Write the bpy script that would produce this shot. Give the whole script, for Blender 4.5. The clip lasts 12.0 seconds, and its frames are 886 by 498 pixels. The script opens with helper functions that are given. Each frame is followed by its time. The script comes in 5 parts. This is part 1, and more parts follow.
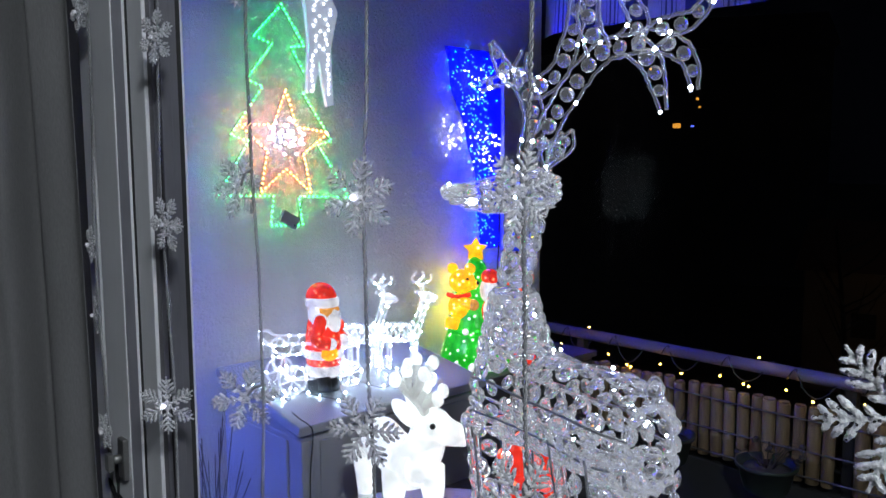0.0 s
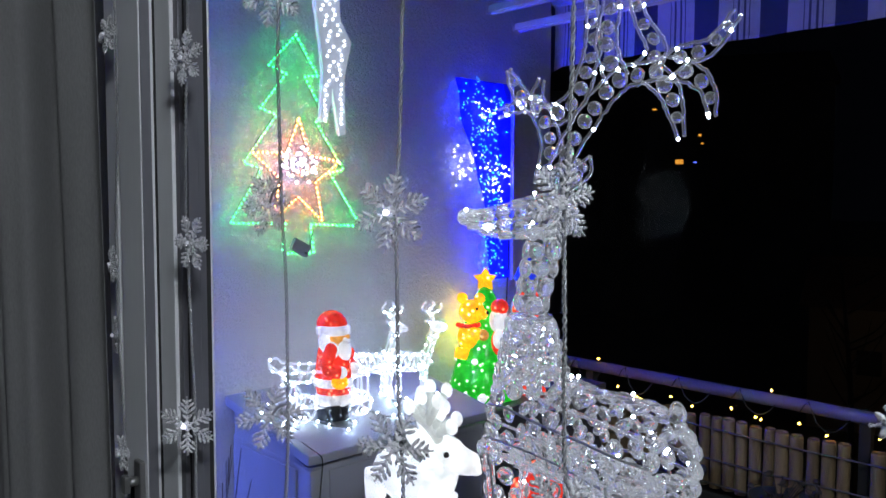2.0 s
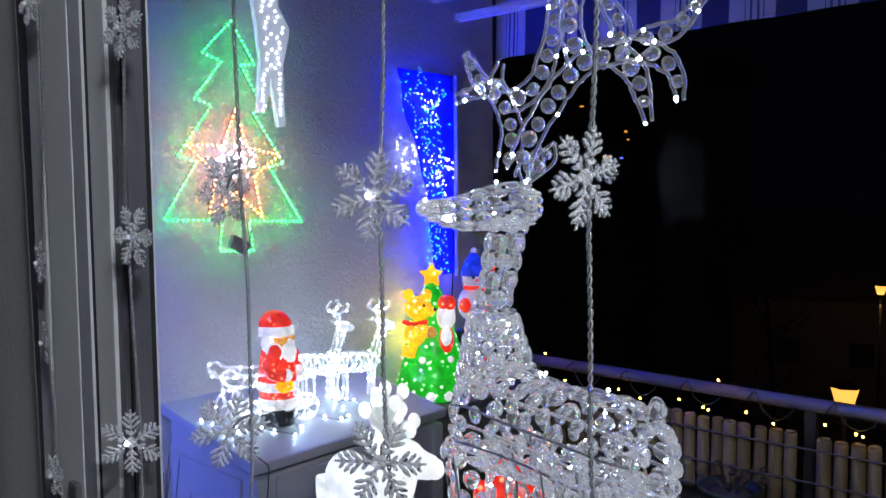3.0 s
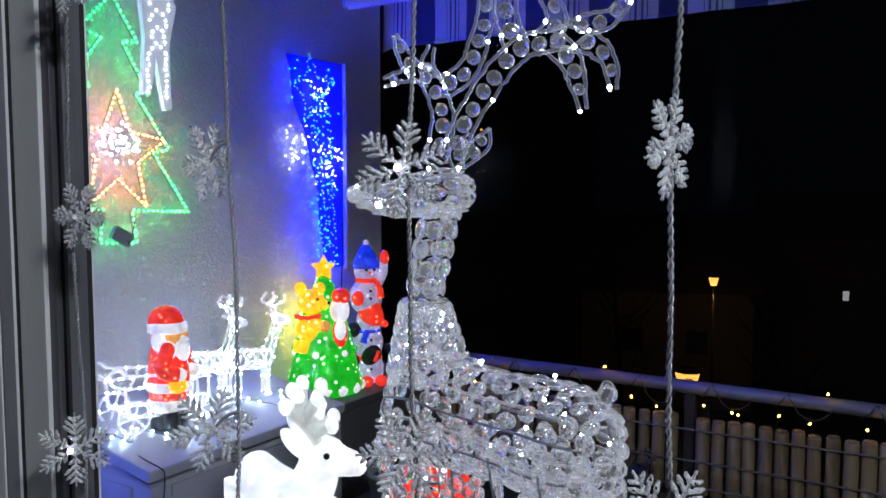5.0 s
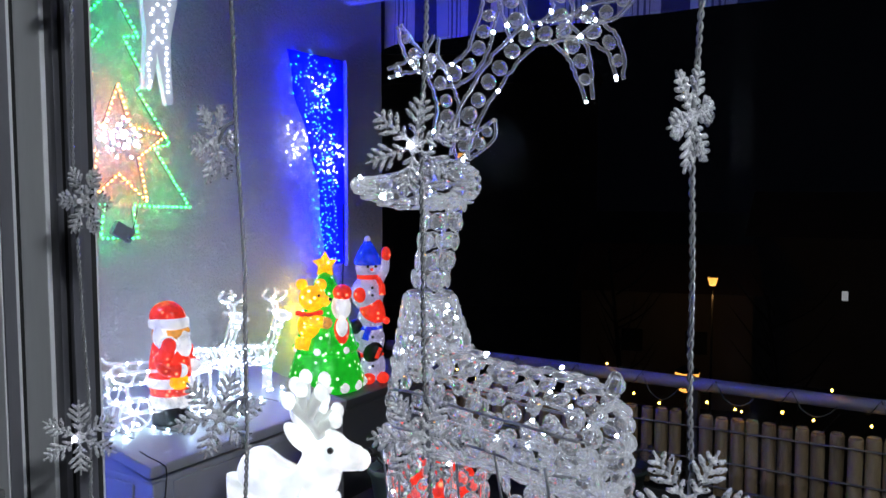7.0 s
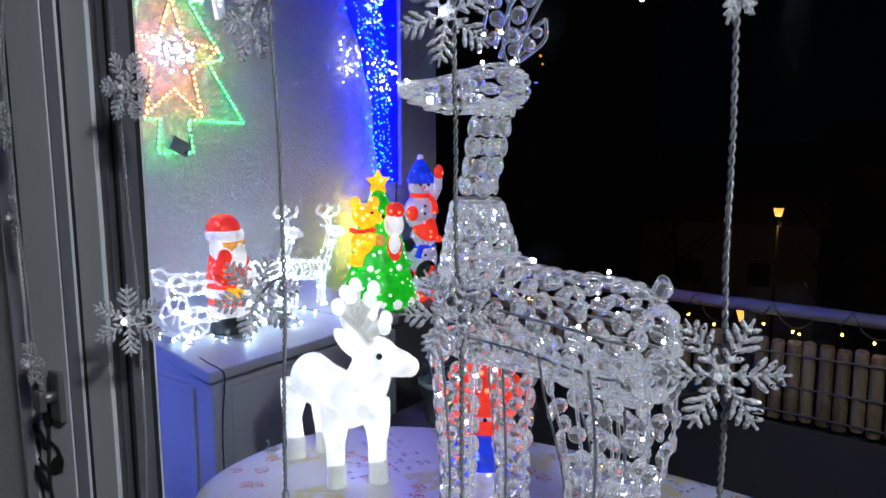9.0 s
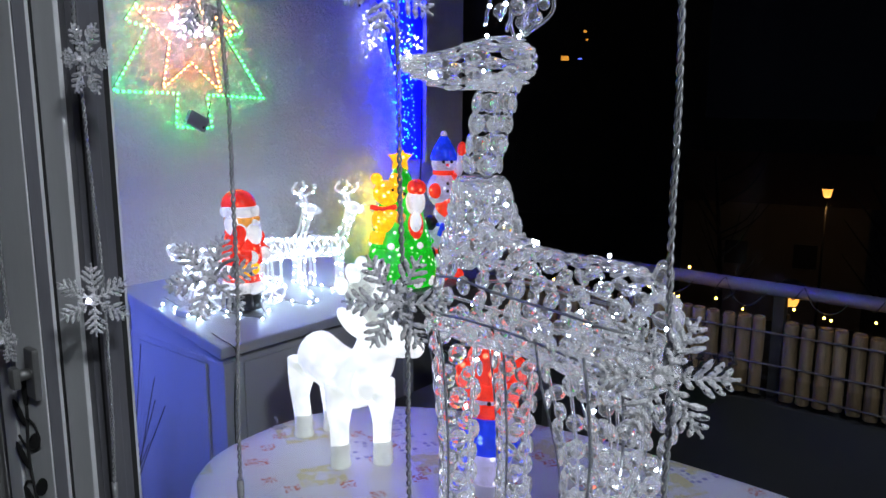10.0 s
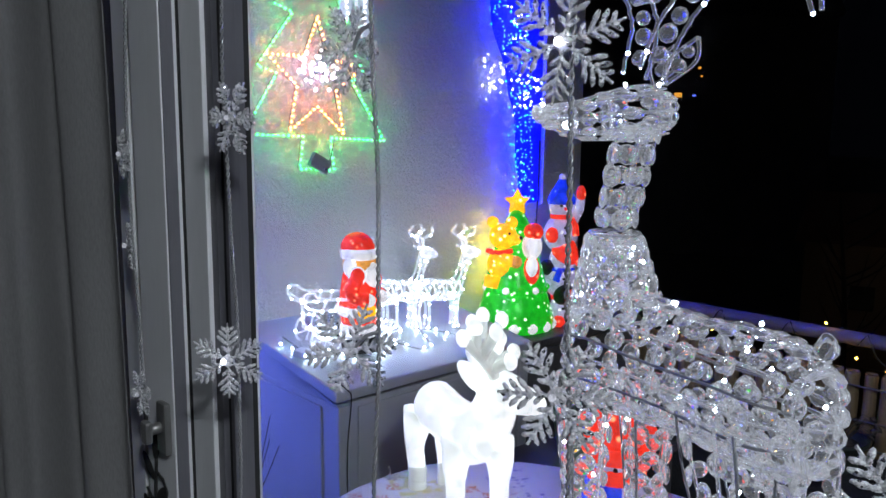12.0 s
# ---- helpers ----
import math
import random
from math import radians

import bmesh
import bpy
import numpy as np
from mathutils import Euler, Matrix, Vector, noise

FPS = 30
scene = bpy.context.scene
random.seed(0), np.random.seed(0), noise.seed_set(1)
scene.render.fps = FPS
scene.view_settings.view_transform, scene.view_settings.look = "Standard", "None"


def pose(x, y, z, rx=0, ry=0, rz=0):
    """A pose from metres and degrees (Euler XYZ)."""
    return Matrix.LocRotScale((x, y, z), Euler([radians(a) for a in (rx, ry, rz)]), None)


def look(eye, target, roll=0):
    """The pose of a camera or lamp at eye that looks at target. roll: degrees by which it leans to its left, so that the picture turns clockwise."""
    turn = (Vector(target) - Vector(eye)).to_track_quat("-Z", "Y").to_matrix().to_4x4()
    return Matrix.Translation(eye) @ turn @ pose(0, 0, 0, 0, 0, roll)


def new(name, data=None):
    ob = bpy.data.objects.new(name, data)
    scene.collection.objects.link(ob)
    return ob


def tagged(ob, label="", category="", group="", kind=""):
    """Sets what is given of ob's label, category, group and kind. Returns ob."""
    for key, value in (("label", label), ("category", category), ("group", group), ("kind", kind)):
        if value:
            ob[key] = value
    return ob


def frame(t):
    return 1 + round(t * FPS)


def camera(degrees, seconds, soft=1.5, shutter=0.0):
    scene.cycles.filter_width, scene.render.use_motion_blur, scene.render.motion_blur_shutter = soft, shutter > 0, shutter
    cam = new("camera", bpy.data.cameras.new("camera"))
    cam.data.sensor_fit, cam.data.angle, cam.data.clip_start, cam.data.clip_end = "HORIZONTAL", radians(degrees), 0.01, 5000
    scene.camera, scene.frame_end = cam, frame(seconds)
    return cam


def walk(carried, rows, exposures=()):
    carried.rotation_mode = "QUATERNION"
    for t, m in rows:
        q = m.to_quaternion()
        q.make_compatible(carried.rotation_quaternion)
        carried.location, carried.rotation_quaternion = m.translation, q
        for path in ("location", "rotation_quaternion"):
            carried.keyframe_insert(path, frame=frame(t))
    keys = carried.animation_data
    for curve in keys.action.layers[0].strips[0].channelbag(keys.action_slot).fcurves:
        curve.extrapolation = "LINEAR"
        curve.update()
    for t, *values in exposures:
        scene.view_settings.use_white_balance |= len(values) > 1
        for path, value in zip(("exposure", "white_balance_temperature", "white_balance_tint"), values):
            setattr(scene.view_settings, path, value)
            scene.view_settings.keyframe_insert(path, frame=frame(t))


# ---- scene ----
cam = camera(58.1, 12.0)
PATH = [
    (0, (0.01, 0.015, 1.524), (1.359, 1.476, 1.311), -0.3),
    (0.5, (0.002, 0.005, 1.529), (1.351, 1.472, 1.355), -0.2),
    (1, (0.002, 0.007, 1.526), (1.347, 1.481, 1.386), -0.0),
    (1.5, (0.0, 0.013, 1.515), (1.341, 1.491, 1.384), 0.0),
    (2, (-0.008, 0.031, 1.509), (1.341, 1.502, 1.381), 0.1),
    (2.5, (-0.003, 0.062, 1.504), (1.404, 1.478, 1.375), -0.2),
    (3, (0.012, 0.115, 1.497), (1.481, 1.465, 1.362), -0.5),
    (5, (-0.035, 0.231, 1.482), (1.651, 1.298, 1.335), 0.0),
    (5.5, (-0.04, 0.238, 1.481), (1.655, 1.289, 1.331), -0.3),
    (6, (-0.037, 0.241, 1.474), (1.661, 1.288, 1.333), -0.1),
    (6.5, (-0.034, 0.247, 1.472), (1.663, 1.297, 1.331), -0.1),
    (8.5, (-0.028, 0.225, 1.439), (1.585, 1.384, 1.204), -0.0),
    (9, (-0.019, 0.233, 1.431), (1.569, 1.405, 1.11), -0.1),
    (9.5, (-0.002, 0.236, 1.427), (1.57, 1.412, 1.046), -0.4),
    (10, (0.045, 0.206, 1.43), (1.563, 1.452, 1.052), 0.2),
    (10.5, (0.067, 0.205, 1.454), (1.459, 1.597, 1.099), 0.1),
    (11, (0.074, 0.207, 1.46), (1.404, 1.665, 1.136), -0.1),
    (11.5, (0.057, 0.218, 1.459), (1.379, 1.687, 1.148), -0.0),
    (12, (0.057, 0.264, 1.45), (1.407, 1.711, 1.157), 0.5),
]
walk(cam, [(t, look(eye, target, roll)) for t, eye, target, roll in PATH])

# ---- light: a night sky, all light comes from the lamps of the place ----
world = bpy.data.worlds.new("night")
scene.world = world
world.use_nodes = True
world.node_tree.nodes["Background"].inputs[0].default_value = (0.02, 0.025, 0.06, 1)
world.node_tree.nodes["Background"].inputs[1].default_value = 0.012


# ---- materials ----
def nodes_of(name):
    m = bpy.data.materials.new(name)
    m.use_nodes = True
    return m, m.node_tree.nodes, m.node_tree.links, m.node_tree.nodes["Principled BSDF"]


def ramp(n, l, source, stops):
    r = n.new("ShaderNodeValToRGB")
    while len(r.color_ramp.elements) < len(stops):
        r.color_ramp.elements.new(0.5)
    for e, (at, c) in zip(r.color_ramp.elements, stops):
        e.position, e.color = at, (*c, 1)
    l.new(source, r.inputs[0])
    return r.outputs[0]


def place_of(n, l, scale=(1, 1, 1)):
    tc, mp = n.new("ShaderNodeTexCoord"), n.new("ShaderNodeMapping")
    mp.inputs["Scale"].default_value = scale
    l.new(tc.outputs["Object"], mp.inputs[0])
    return mp.outputs[0]


def noisy(n, l, at, scale, detail=4.0, rough=0.6):
    t = n.new("ShaderNodeTexNoise")
    t.inputs["Scale"].default_value, t.inputs["Detail"].default_value, t.inputs["Roughness"].default_value = scale, detail, rough
    l.new(at, t.inputs["Vector"])
    return t.outputs[0]


def bumped(n, l, b, height, strength, depth):
    k = n.new("ShaderNodeBump")
    k.inputs["Strength"].default_value, k.inputs["Distance"].default_value = strength, depth
    l.new(height, k.inputs["Height"])
    l.new(k.outputs[0], b.inputs["Normal"])


def surface(name, dark, light, rough=0.6, metal=0.0, scale=6.0, fine=90.0, relief=0.25, depth=0.002, stretch=(1, 1, 1), coat=0.0):
    """Two scales of variation between two near colours, with fine relief and uneven gloss."""
    m, n, l, b = nodes_of(name)
    at = place_of(n, l, stretch)
    big, small = noisy(n, l, at, scale), noisy(n, l, at, fine, 3.0)
    mix = n.new("ShaderNodeMath")
    mix.operation = "MULTIPLY_ADD"
    mix.inputs[1].default_value = 0.4
    l.new(small, mix.inputs[0]), l.new(big, mix.inputs[2])
    l.new(ramp(n, l, mix.outputs[0], [(0.45, dark), (0.95, light)]), b.inputs["Base Color"])
    gloss = n.new("ShaderNodeMapRange")
    gloss.inputs["To Min"].default_value, gloss.inputs["To Max"].default_value = max(rough - 0.1, 0.02), min(rough + 0.15, 1)
    l.new(big, gloss.inputs[0]), l.new(gloss.outputs[0], b.inputs["Roughness"])
    b.inputs["Metallic"].default_value, b.inputs["Coat Weight"].default_value = metal, coat
    bumped(n, l, b, small, relief, depth)
    return m


def led(name, colour, strength):
    m, n, l, b = nodes_of(name)
    b.inputs["Base Color"].default_value = (0.8, 0.8, 0.8, 1)
    b.inputs["Emission Color"].default_value, b.inputs["Emission Strength"].default_value = (*colour, 1), strength
    return m


def lit_plastic(name, colour, glow, spots=0.0, spot_colour=(1, 1, 1), scale=42.0, size=0.16, mottle=0.5):
    """Clear coloured plastic lit from within: a mottled glow, brighter where a diode sits behind the shell."""
    m, n, l, b = nodes_of(name)
    at = place_of(n, l)
    v = n.new("ShaderNodeTexVoronoi")
    v.inputs["Scale"].default_value = scale
    l.new(at, v.inputs["Vector"])
    cloud = noisy(n, l, at, 30.0)
    lo, hi = tuple(c * (1 - mottle) for c in colour), colour
    l.new(ramp(n, l, cloud, [(0.35, lo), (0.65, hi)]), b.inputs["Base Color"])
    body = n.new("ShaderNodeVectorMath")
    body.operation = "SCALE"
    body.inputs["Scale"].default_value = glow
    l.new(ramp(n, l, cloud, [(0.3, lo), (0.7, hi)]), body.inputs[0])
    dots = n.new("ShaderNodeVectorMath")
    dots.operation = "SCALE"
    dots.inputs["Scale"].default_value = spots
    l.new(ramp(n, l, v.outputs["Distance"], [(size * 0.5, spot_colour), (size * 1.6, (0, 0, 0))]), dots.inputs[0])
    both = n.new("ShaderNodeVectorMath")
    l.new(body.outputs[0], both.inputs[0]), l.new(dots.outputs[0], both.inputs[1])
    l.new(both.outputs[0], b.inputs["Emission Color"])
    b.inputs["Emission Strength"].default_value, b.inputs["Roughness"].default_value, b.inputs["Coat Weight"].default_value = 1.0, 0.25, 0.4
    bumped(n, l, b, v.outputs["Distance"], 0.3, 0.003)
    return m


def stucco():
    m, n, l, b = nodes_of("roughcast plaster")
    at = place_of(n, l)
    coarse, fine, big = noisy(n, l, at, 85.0, 5.0, 0.6), noisy(n, l, at, 380.0, 2.0), noisy(n, l, at, 2.2)
    l.new(ramp(n, l, big, [(0.3, (0.77, 0.77, 0.765)), (0.7, (0.87, 0.865, 0.855))]), b.inputs["Base Color"])
    b.inputs["Roughness"].default_value = 0.9
    add = n.new("ShaderNodeMath")
    add.operation = "MULTIPLY_ADD"
    add.inputs[1].default_value = 0.35
    l.new(fine, add.inputs[0]), l.new(coarse, add.inputs[2])
    bumped(n, l, b, add.outputs[0], 1.0, 0.016)
    return m


def glass_pane():
    """Thin window glass: clear, with the mirror image that Fresnel gives it."""
    m, n, l, b = nodes_of("window glass")
    out = n["Material Output"]
    n.remove(b)
    clear, gloss, mix, face = n.new("ShaderNodeBsdfTransparent"), n.new("ShaderNodeBsdfGlossy"), n.new("ShaderNodeMixShader"), n.new("ShaderNodeLayerWeight")
    clear.inputs[0].default_value = (0.97, 0.98, 0.98, 1)
    gloss.inputs["Roughness"].default_value = 0.0
    steep, share = n.new("ShaderNodeMath"), n.new("ShaderNodeMath")
    steep.operation, share.operation = "POWER", "MULTIPLY_ADD"
    steep.inputs[1].default_value, share.inputs[1].default_value, share.inputs[2].default_value = 5.0, 0.9, 0.02
    l.new(face.outputs["Facing"], steep.inputs[0]), l.new(steep.outputs[0], share.inputs[0])
    l.new(share.outputs[0], mix.inputs[0]), l.new(clear.outputs[0], mix.inputs[1]), l.new(gloss.outputs[0], mix.inputs[2])
    l.new(mix.outputs[0], out.inputs[0])
    return m


def acrylic(name, rough, tint=(1, 1, 1), glow=0.0, ior=1.49):
    m, n, l, b = nodes_of(name)
    b.inputs["Base Color"].default_value = (*tint, 1)
    b.inputs["Transmission Weight"].default_value, b.inputs["IOR"].default_value, b.inputs["Roughness"].default_value = 1.0, ior, rough
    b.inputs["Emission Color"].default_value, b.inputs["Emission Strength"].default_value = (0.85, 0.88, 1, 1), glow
    return m


def glitter(name, tint, clear, rough, scale, relief):
    """Part-clear moulded plastic with small tilted facets that catch the light."""
    m, n, l, b = nodes_of(name)
    at = place_of(n, l)
    v = n.new("ShaderNodeTexVoronoi")
    v.inputs["Scale"].default_value = scale
    l.new(at, v.inputs["Vector"])
    cell = n.new("ShaderNodeSeparateColor")
    l.new(v.outputs["Color"], cell.inputs[0])
    l.new(ramp(n, l, cell.outputs[0], [(0.1, tuple(0.62 * c for c in tint)), (0.9, tint)]), b.inputs["Base Color"])
    b.inputs["Transmission Weight"].default_value, b.inputs["Roughness"].default_value, b.inputs["Coat Weight"].default_value = clear, rough, 0.6
    l.new(ramp(n, l, cell.outputs[2], [(0.90, (0, 0, 0)), (0.94, (1, 1, 1))]), b.inputs["Metallic"])
    bumped(n, l, b, cell.outputs[1], relief, 0.0016)
    return m


def striped_cloth():
    """Awning cloth: broad navy and pale bands, the pale ones with thin dark lines."""
    m, n, l, b = nodes_of("striped awning cloth")
    at = place_of(n, l)
    sep, mul, frac = n.new("ShaderNodeSeparateXYZ"), n.new("ShaderNodeMath"), n.new("ShaderNodeMath")
    mul.operation, frac.operation = "MULTIPLY", "FRACT"
    mul.inputs[1].default_value = 1 / 0.235
    l.new(at, sep.inputs[0]), l.new(sep.outputs[1], mul.inputs[0]), l.new(mul.outputs[0], frac.inputs[0])
    navy, pale, thin = (0.045, 0.058, 0.16), (0.72, 0.73, 0.80), (0.12, 0.13, 0.21)
    stops = [(0.0, navy), (0.40, pale), (0.54, thin), (0.555, pale), (0.60, thin), (0.63, pale), (0.69, thin), (0.72, pale), (0.77, thin), (0.785, pale)]
    out = ramp(n, l, frac.outputs[0], stops)
    out.node.color_ramp.interpolation = "CONSTANT"
    weave = noisy(n, l, at, 60.0)
    tone = n.new("ShaderNodeMix")
    tone.data_type, tone.blend_type = "RGBA", "MULTIPLY"
    tone.inputs[0].default_value = 0.5
    l.new(out, tone.inputs[6]), l.new(weave, tone.inputs[7])
    l.new(tone.outputs[2], b.inputs["Base Color"])
    b.inputs["Roughness"].default_value = 0.85
    bumped(n, l, b, noisy(n, l, at, 25.0), 0.3, 0.004)
    return m


def printed_cloth():
    """Oilcloth: a pale ground with yellow and lilac printed patches of small marks and reddish sprigs."""
    m, n, l, b = nodes_of("printed oilcloth")
    at = place_of(n, l)
    turn = n.new("ShaderNodeMapping")
    turn.inputs["Rotation"].default_value = (0, 0, 0.5)
    l.new(at, turn.inputs[0])

    def cells(scale, randomness=1.0, feature="F1"):
        v = n.new("ShaderNodeTexVoronoi")
        v.feature, v.distance = feature, "CHEBYCHEV"
        v.inputs["Scale"].default_value, v.inputs["Randomness"].default_value = scale, randomness
        l.new(turn.outputs[0], v.inputs["Vector"])
        return v

    def blend(fac, a, c):
        k = n.new("ShaderNodeMix")
        k.data_type = "RGBA"
        l.new(fac, k.inputs[0])
        l.new(a, k.inputs[6])
        if isinstance(c, tuple):
            k.inputs[7].default_value = (*c, 1)
        else:
            l.new(c, k.inputs[7])
        return k.outputs[2]

    patch = cells(9.0, 0.55)
    chosen = n.new("ShaderNodeSeparateColor")
    l.new(patch.outputs["Color"], chosen.inputs[0])
    marks = cells(70.0, 0.35)
    ink = ramp(n, l, marks.outputs["Distance"], [(0.26, (1, 1, 1)), (0.34, (0, 0, 0))])
    inside = ramp(n, l, patch.outputs["Distance"], [(0.36, (1, 1, 1)), (0.40, (0, 0, 0))])
    brush = noisy(n, l, turn.outputs[0], 45.0, 3.0)

    def both(a, c):
        k = n.new("ShaderNodeMath")
        k.operation = "MULTIPLY"
        l.new(a, k.inputs[0]), l.new(c, k.inputs[1])
        return k.outputs[0]

    ground = ramp(n, l, noisy(n, l, at, 5.0), [(0.3, (0.70, 0.69, 0.70)), (0.7, (0.78, 0.77, 0.77))])
    yellow = both(both(ramp(n, l, chosen.outputs[0], [(0.44, (0, 0, 0)), (0.45, (1, 1, 1))]), inside), ramp(n, l, brush, [(0.40, (0, 0, 0)), (0.54, (0.75, 0.75, 0.75))]))
    lilac = both(both(ramp(n, l, chosen.outputs[0], [(0.40, (1, 1, 1)), (0.41, (0, 0, 0))]), inside), ink)
    sprig = cells(16.0, 0.9)
    red = both(ramp(n, l, sprig.outputs["Distance"], [(0.20, (1, 1, 1)), (0.23, (0, 0, 0))]), ramp(n, l, noisy(n, l, turn.outputs[0], 160.0, 2.0), [(0.5, (0, 0, 0)), (0.54, (1, 1, 1))]))
    colour = blend(yellow, ground, (0.68, 0.60, 0.16))
    colour = blend(lilac, colour, (0.27, 0.27, 0.47))
    colour = blend(red, colour, (0.60, 0.14, 0.06))
    l.new(colour, b.inputs["Base Color"])
    b.inputs["Roughness"].default_value = 0.38
    bumped(n, l, b, noisy(n, l, at, 14.0), 0.15, 0.004)
    return m


STUCCO, GLASS, AWNING, OILCLOTH = stucco(), glass_pane(), striped_cloth(), printed_cloth()
FRAME = surface("grey window profile", (0.54, 0.55, 0.58), (0.63, 0.64, 0.67), 0.42, fine=200.0, relief=0.08, stretch=(1, 1, 0.15))
GASKET = surface("black rubber seal", (0.008, 0.008, 0.009), (0.016, 0.016, 0.018), 0.7)
# darker grey for the frame's side faces and recesses, shade put into the colour
PROFILE_SHADE = surface("window profile with painted shade", (0.10, 0.10, 0.12), (0.15, 0.15, 0.17), 0.4, metal=0.3, stretch=(1, 1, 0.2))
HANDLE = surface("brushed handle metal", (0.22, 0.22, 0.22), (0.34, 0.34, 0.34), 0.35, metal=0.8)
CURTAIN = surface("grey woven curtain", (0.085, 0.084, 0.088), (0.155, 0.153, 0.157), 0.95, scale=3.0, fine=500.0, relief=0.3, stretch=(1, 1, 0.3))
EMBROIDERY = surface("black embroidery thread", (0.006, 0.006, 0.007), (0.02, 0.02, 0.02), 0.8, fine=400.0)
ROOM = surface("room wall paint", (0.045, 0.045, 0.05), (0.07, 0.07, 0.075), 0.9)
FLOOR = surface("dark balcony tiles", (0.030, 0.031, 0.034), (0.058, 0.058, 0.062), 0.6)
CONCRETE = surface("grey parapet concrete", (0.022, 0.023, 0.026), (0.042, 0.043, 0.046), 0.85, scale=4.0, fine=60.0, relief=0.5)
RESIN = surface("grey resin box", (0.36, 0.37, 0.40), (0.46, 0.47, 0.50), 0.38, scale=5.0, fine=300.0, relief=0.08)
CABINET = surface("dark grey cabinet", (0.07, 0.072, 0.08), (0.11, 0.112, 0.12), 0.55)
RAIL = surface("painted steel rail", (0.16, 0.16, 0.16), (0.24, 0.24, 0.24), 0.45, metal=0.3, fine=200.0, relief=0.1)
POST = surface("dark steel post", (0.012, 0.012, 0.013), (0.025, 0.025, 0.026), 0.5)
WHITE_METAL = surface("white lacquered metal", (0.62, 0.62, 0.64), (0.74, 0.74, 0.76), 0.35)
WIRE = surface("galvanised wire", (0.12, 0.11, 0.10), (0.20, 0.19, 0.17), 0.5, metal=0.5)
CABLE_DARK = surface("dark green cable", (0.012, 0.016, 0.013), (0.03, 0.035, 0.03), 0.45)
CABLE = surface("smoky clear cable", (0.17, 0.175, 0.185), (0.27, 0.275, 0.29), 0.22, fine=300.0, relief=0.1, coat=0.5)
LED_BACK_GLOW = led("added yellow back diode", (1.0, 0.55, 0.03), 120.0)
LED_DEER = led("deer diode", (0.72, 0.85, 1.0), 215.0)
FLAKE = glitter("glittered clear plastic", (0.95, 0.96, 1.0), 0.40, 0.14, 700.0, 0.35)
POT = surface("dark green pot", (0.02, 0.035, 0.03), (0.04, 0.06, 0.05), 0.5)
POT_PALE = surface("pale green pot", (0.20, 0.30, 0.22), (0.28, 0.38, 0.30), 0.5)
SOIL = surface("dry leaves", (0.03, 0.028, 0.022), (0.10, 0.085, 0.07), 0.9, scale=30.0, relief=0.8)
TWIG = surface("dry twig", (0.05, 0.04, 0.035), (0.10, 0.08, 0.07), 0.8)
TAG = surface("grey battery case", (0.20, 0.20, 0.24), (0.28, 0.28, 0.32), 0.4)
# deep blue that holds the diodes' glow in its colour
GLOW_SHEET = surface("blue glow colour", (0.02, 0.03, 0.52), (0.03, 0.045, 0.66), 0.6, fine=250.0, relief=0.1)
BLACKPAINT = surface("black paint", (0.006, 0.006, 0.007), (0.015, 0.015, 0.016), 0.4)
NIGHT_WALL = surface("far house render", (0.25, 0.22, 0.20), (0.33, 0.30, 0.27), 0.9, scale=0.6, fine=5.0)
ROOF = surface("far roof tiles", (0.10, 0.05, 0.04), (0.16, 0.08, 0.06), 0.9, scale=0.8, fine=8.0)
GRASS = surface("dark garden ground", (0.02, 0.025, 0.015), (0.05, 0.05, 0.035), 0.95, scale=0.3, fine=4.0)
FRAME_WIRE = surface("grey frame wire", (0.34, 0.34, 0.36), (0.48, 0.48, 0.50), 0.4, metal=0.5)
# beads, rods and wires emit a little, for diode light spread inside the acrylic
BEAD, BEAD_FRAME = acrylic("faintly glowing acrylic bead", 0.02, glow=0.045), acrylic("faintly glowing acrylic rod", 0.08, (0.96, 0.97, 0.99), 0.045)
CLEAR = acrylic("glowing acrylic wire", 0.10, (0.95, 0.96, 1.0), 0.28)
LED_WHITE, LED_SOFT = led("white diode", (0.60, 0.79, 1.0), 64.0), led("soft white diode", (0.78, 0.82, 1.0), 9.0)
LED_GREEN, LED_AMBER, LED_BLUE = led("green diode", (0.006, 1.0, 0.09), 42.0), led("amber diode", (1.0, 0.17, 0.018), 88.0), led("blue diode", (0.0, 0.002, 1.0), 850.0)
LED_CYAN, LED_WARM, LED_STAR = led("ice blue diode", (0.04, 0.33, 1.0), 2.6), led("warm diode", (1.0, 0.50, 0.06), 24.0), led("star burst diode", (0.80, 0.70, 1.0), 17.0)
FAWN = lit_plastic("frosted white acrylic", (0.95, 0.97, 0.97), 1.3, 0.45, scale=26.0, size=0.22, mottle=0.45)
FROST = led("frosted icicle", (0.72, 0.82, 1.0), 0.42)
# weak glow put into the fawn's hooves and antler stems
FAWN_DIM = lit_plastic("dimly glowing frosted acrylic", (0.72, 0.75, 0.72), 0.46, mottle=0.25)
G_RED, G_WHITE = lit_plastic("red lit plastic", (0.90, 0.035, 0.018), 1.15, 2.4, (1.0, 0.25, 0.12)), lit_plastic("white lit plastic", (0.90, 0.88, 0.92), 1.0, 1.2)
G_SKIN, G_GREEN = lit_plastic("orange face plastic", (0.85, 0.36, 0.07), 0.75), lit_plastic("green lit plastic", (0.012, 0.52, 0.02), 1.1, 3.4, (0.6, 1.0, 0.55))
G_YELLOW, G_BLUE = lit_plastic("yellow lit plastic", (0.95, 0.40, 0.008), 2.0, 4.5, (1.0, 0.85, 0.3)), lit_plastic("blue lit plastic", (0.01, 0.04, 0.75), 1.0, 1.2, (0.3, 0.5, 1))
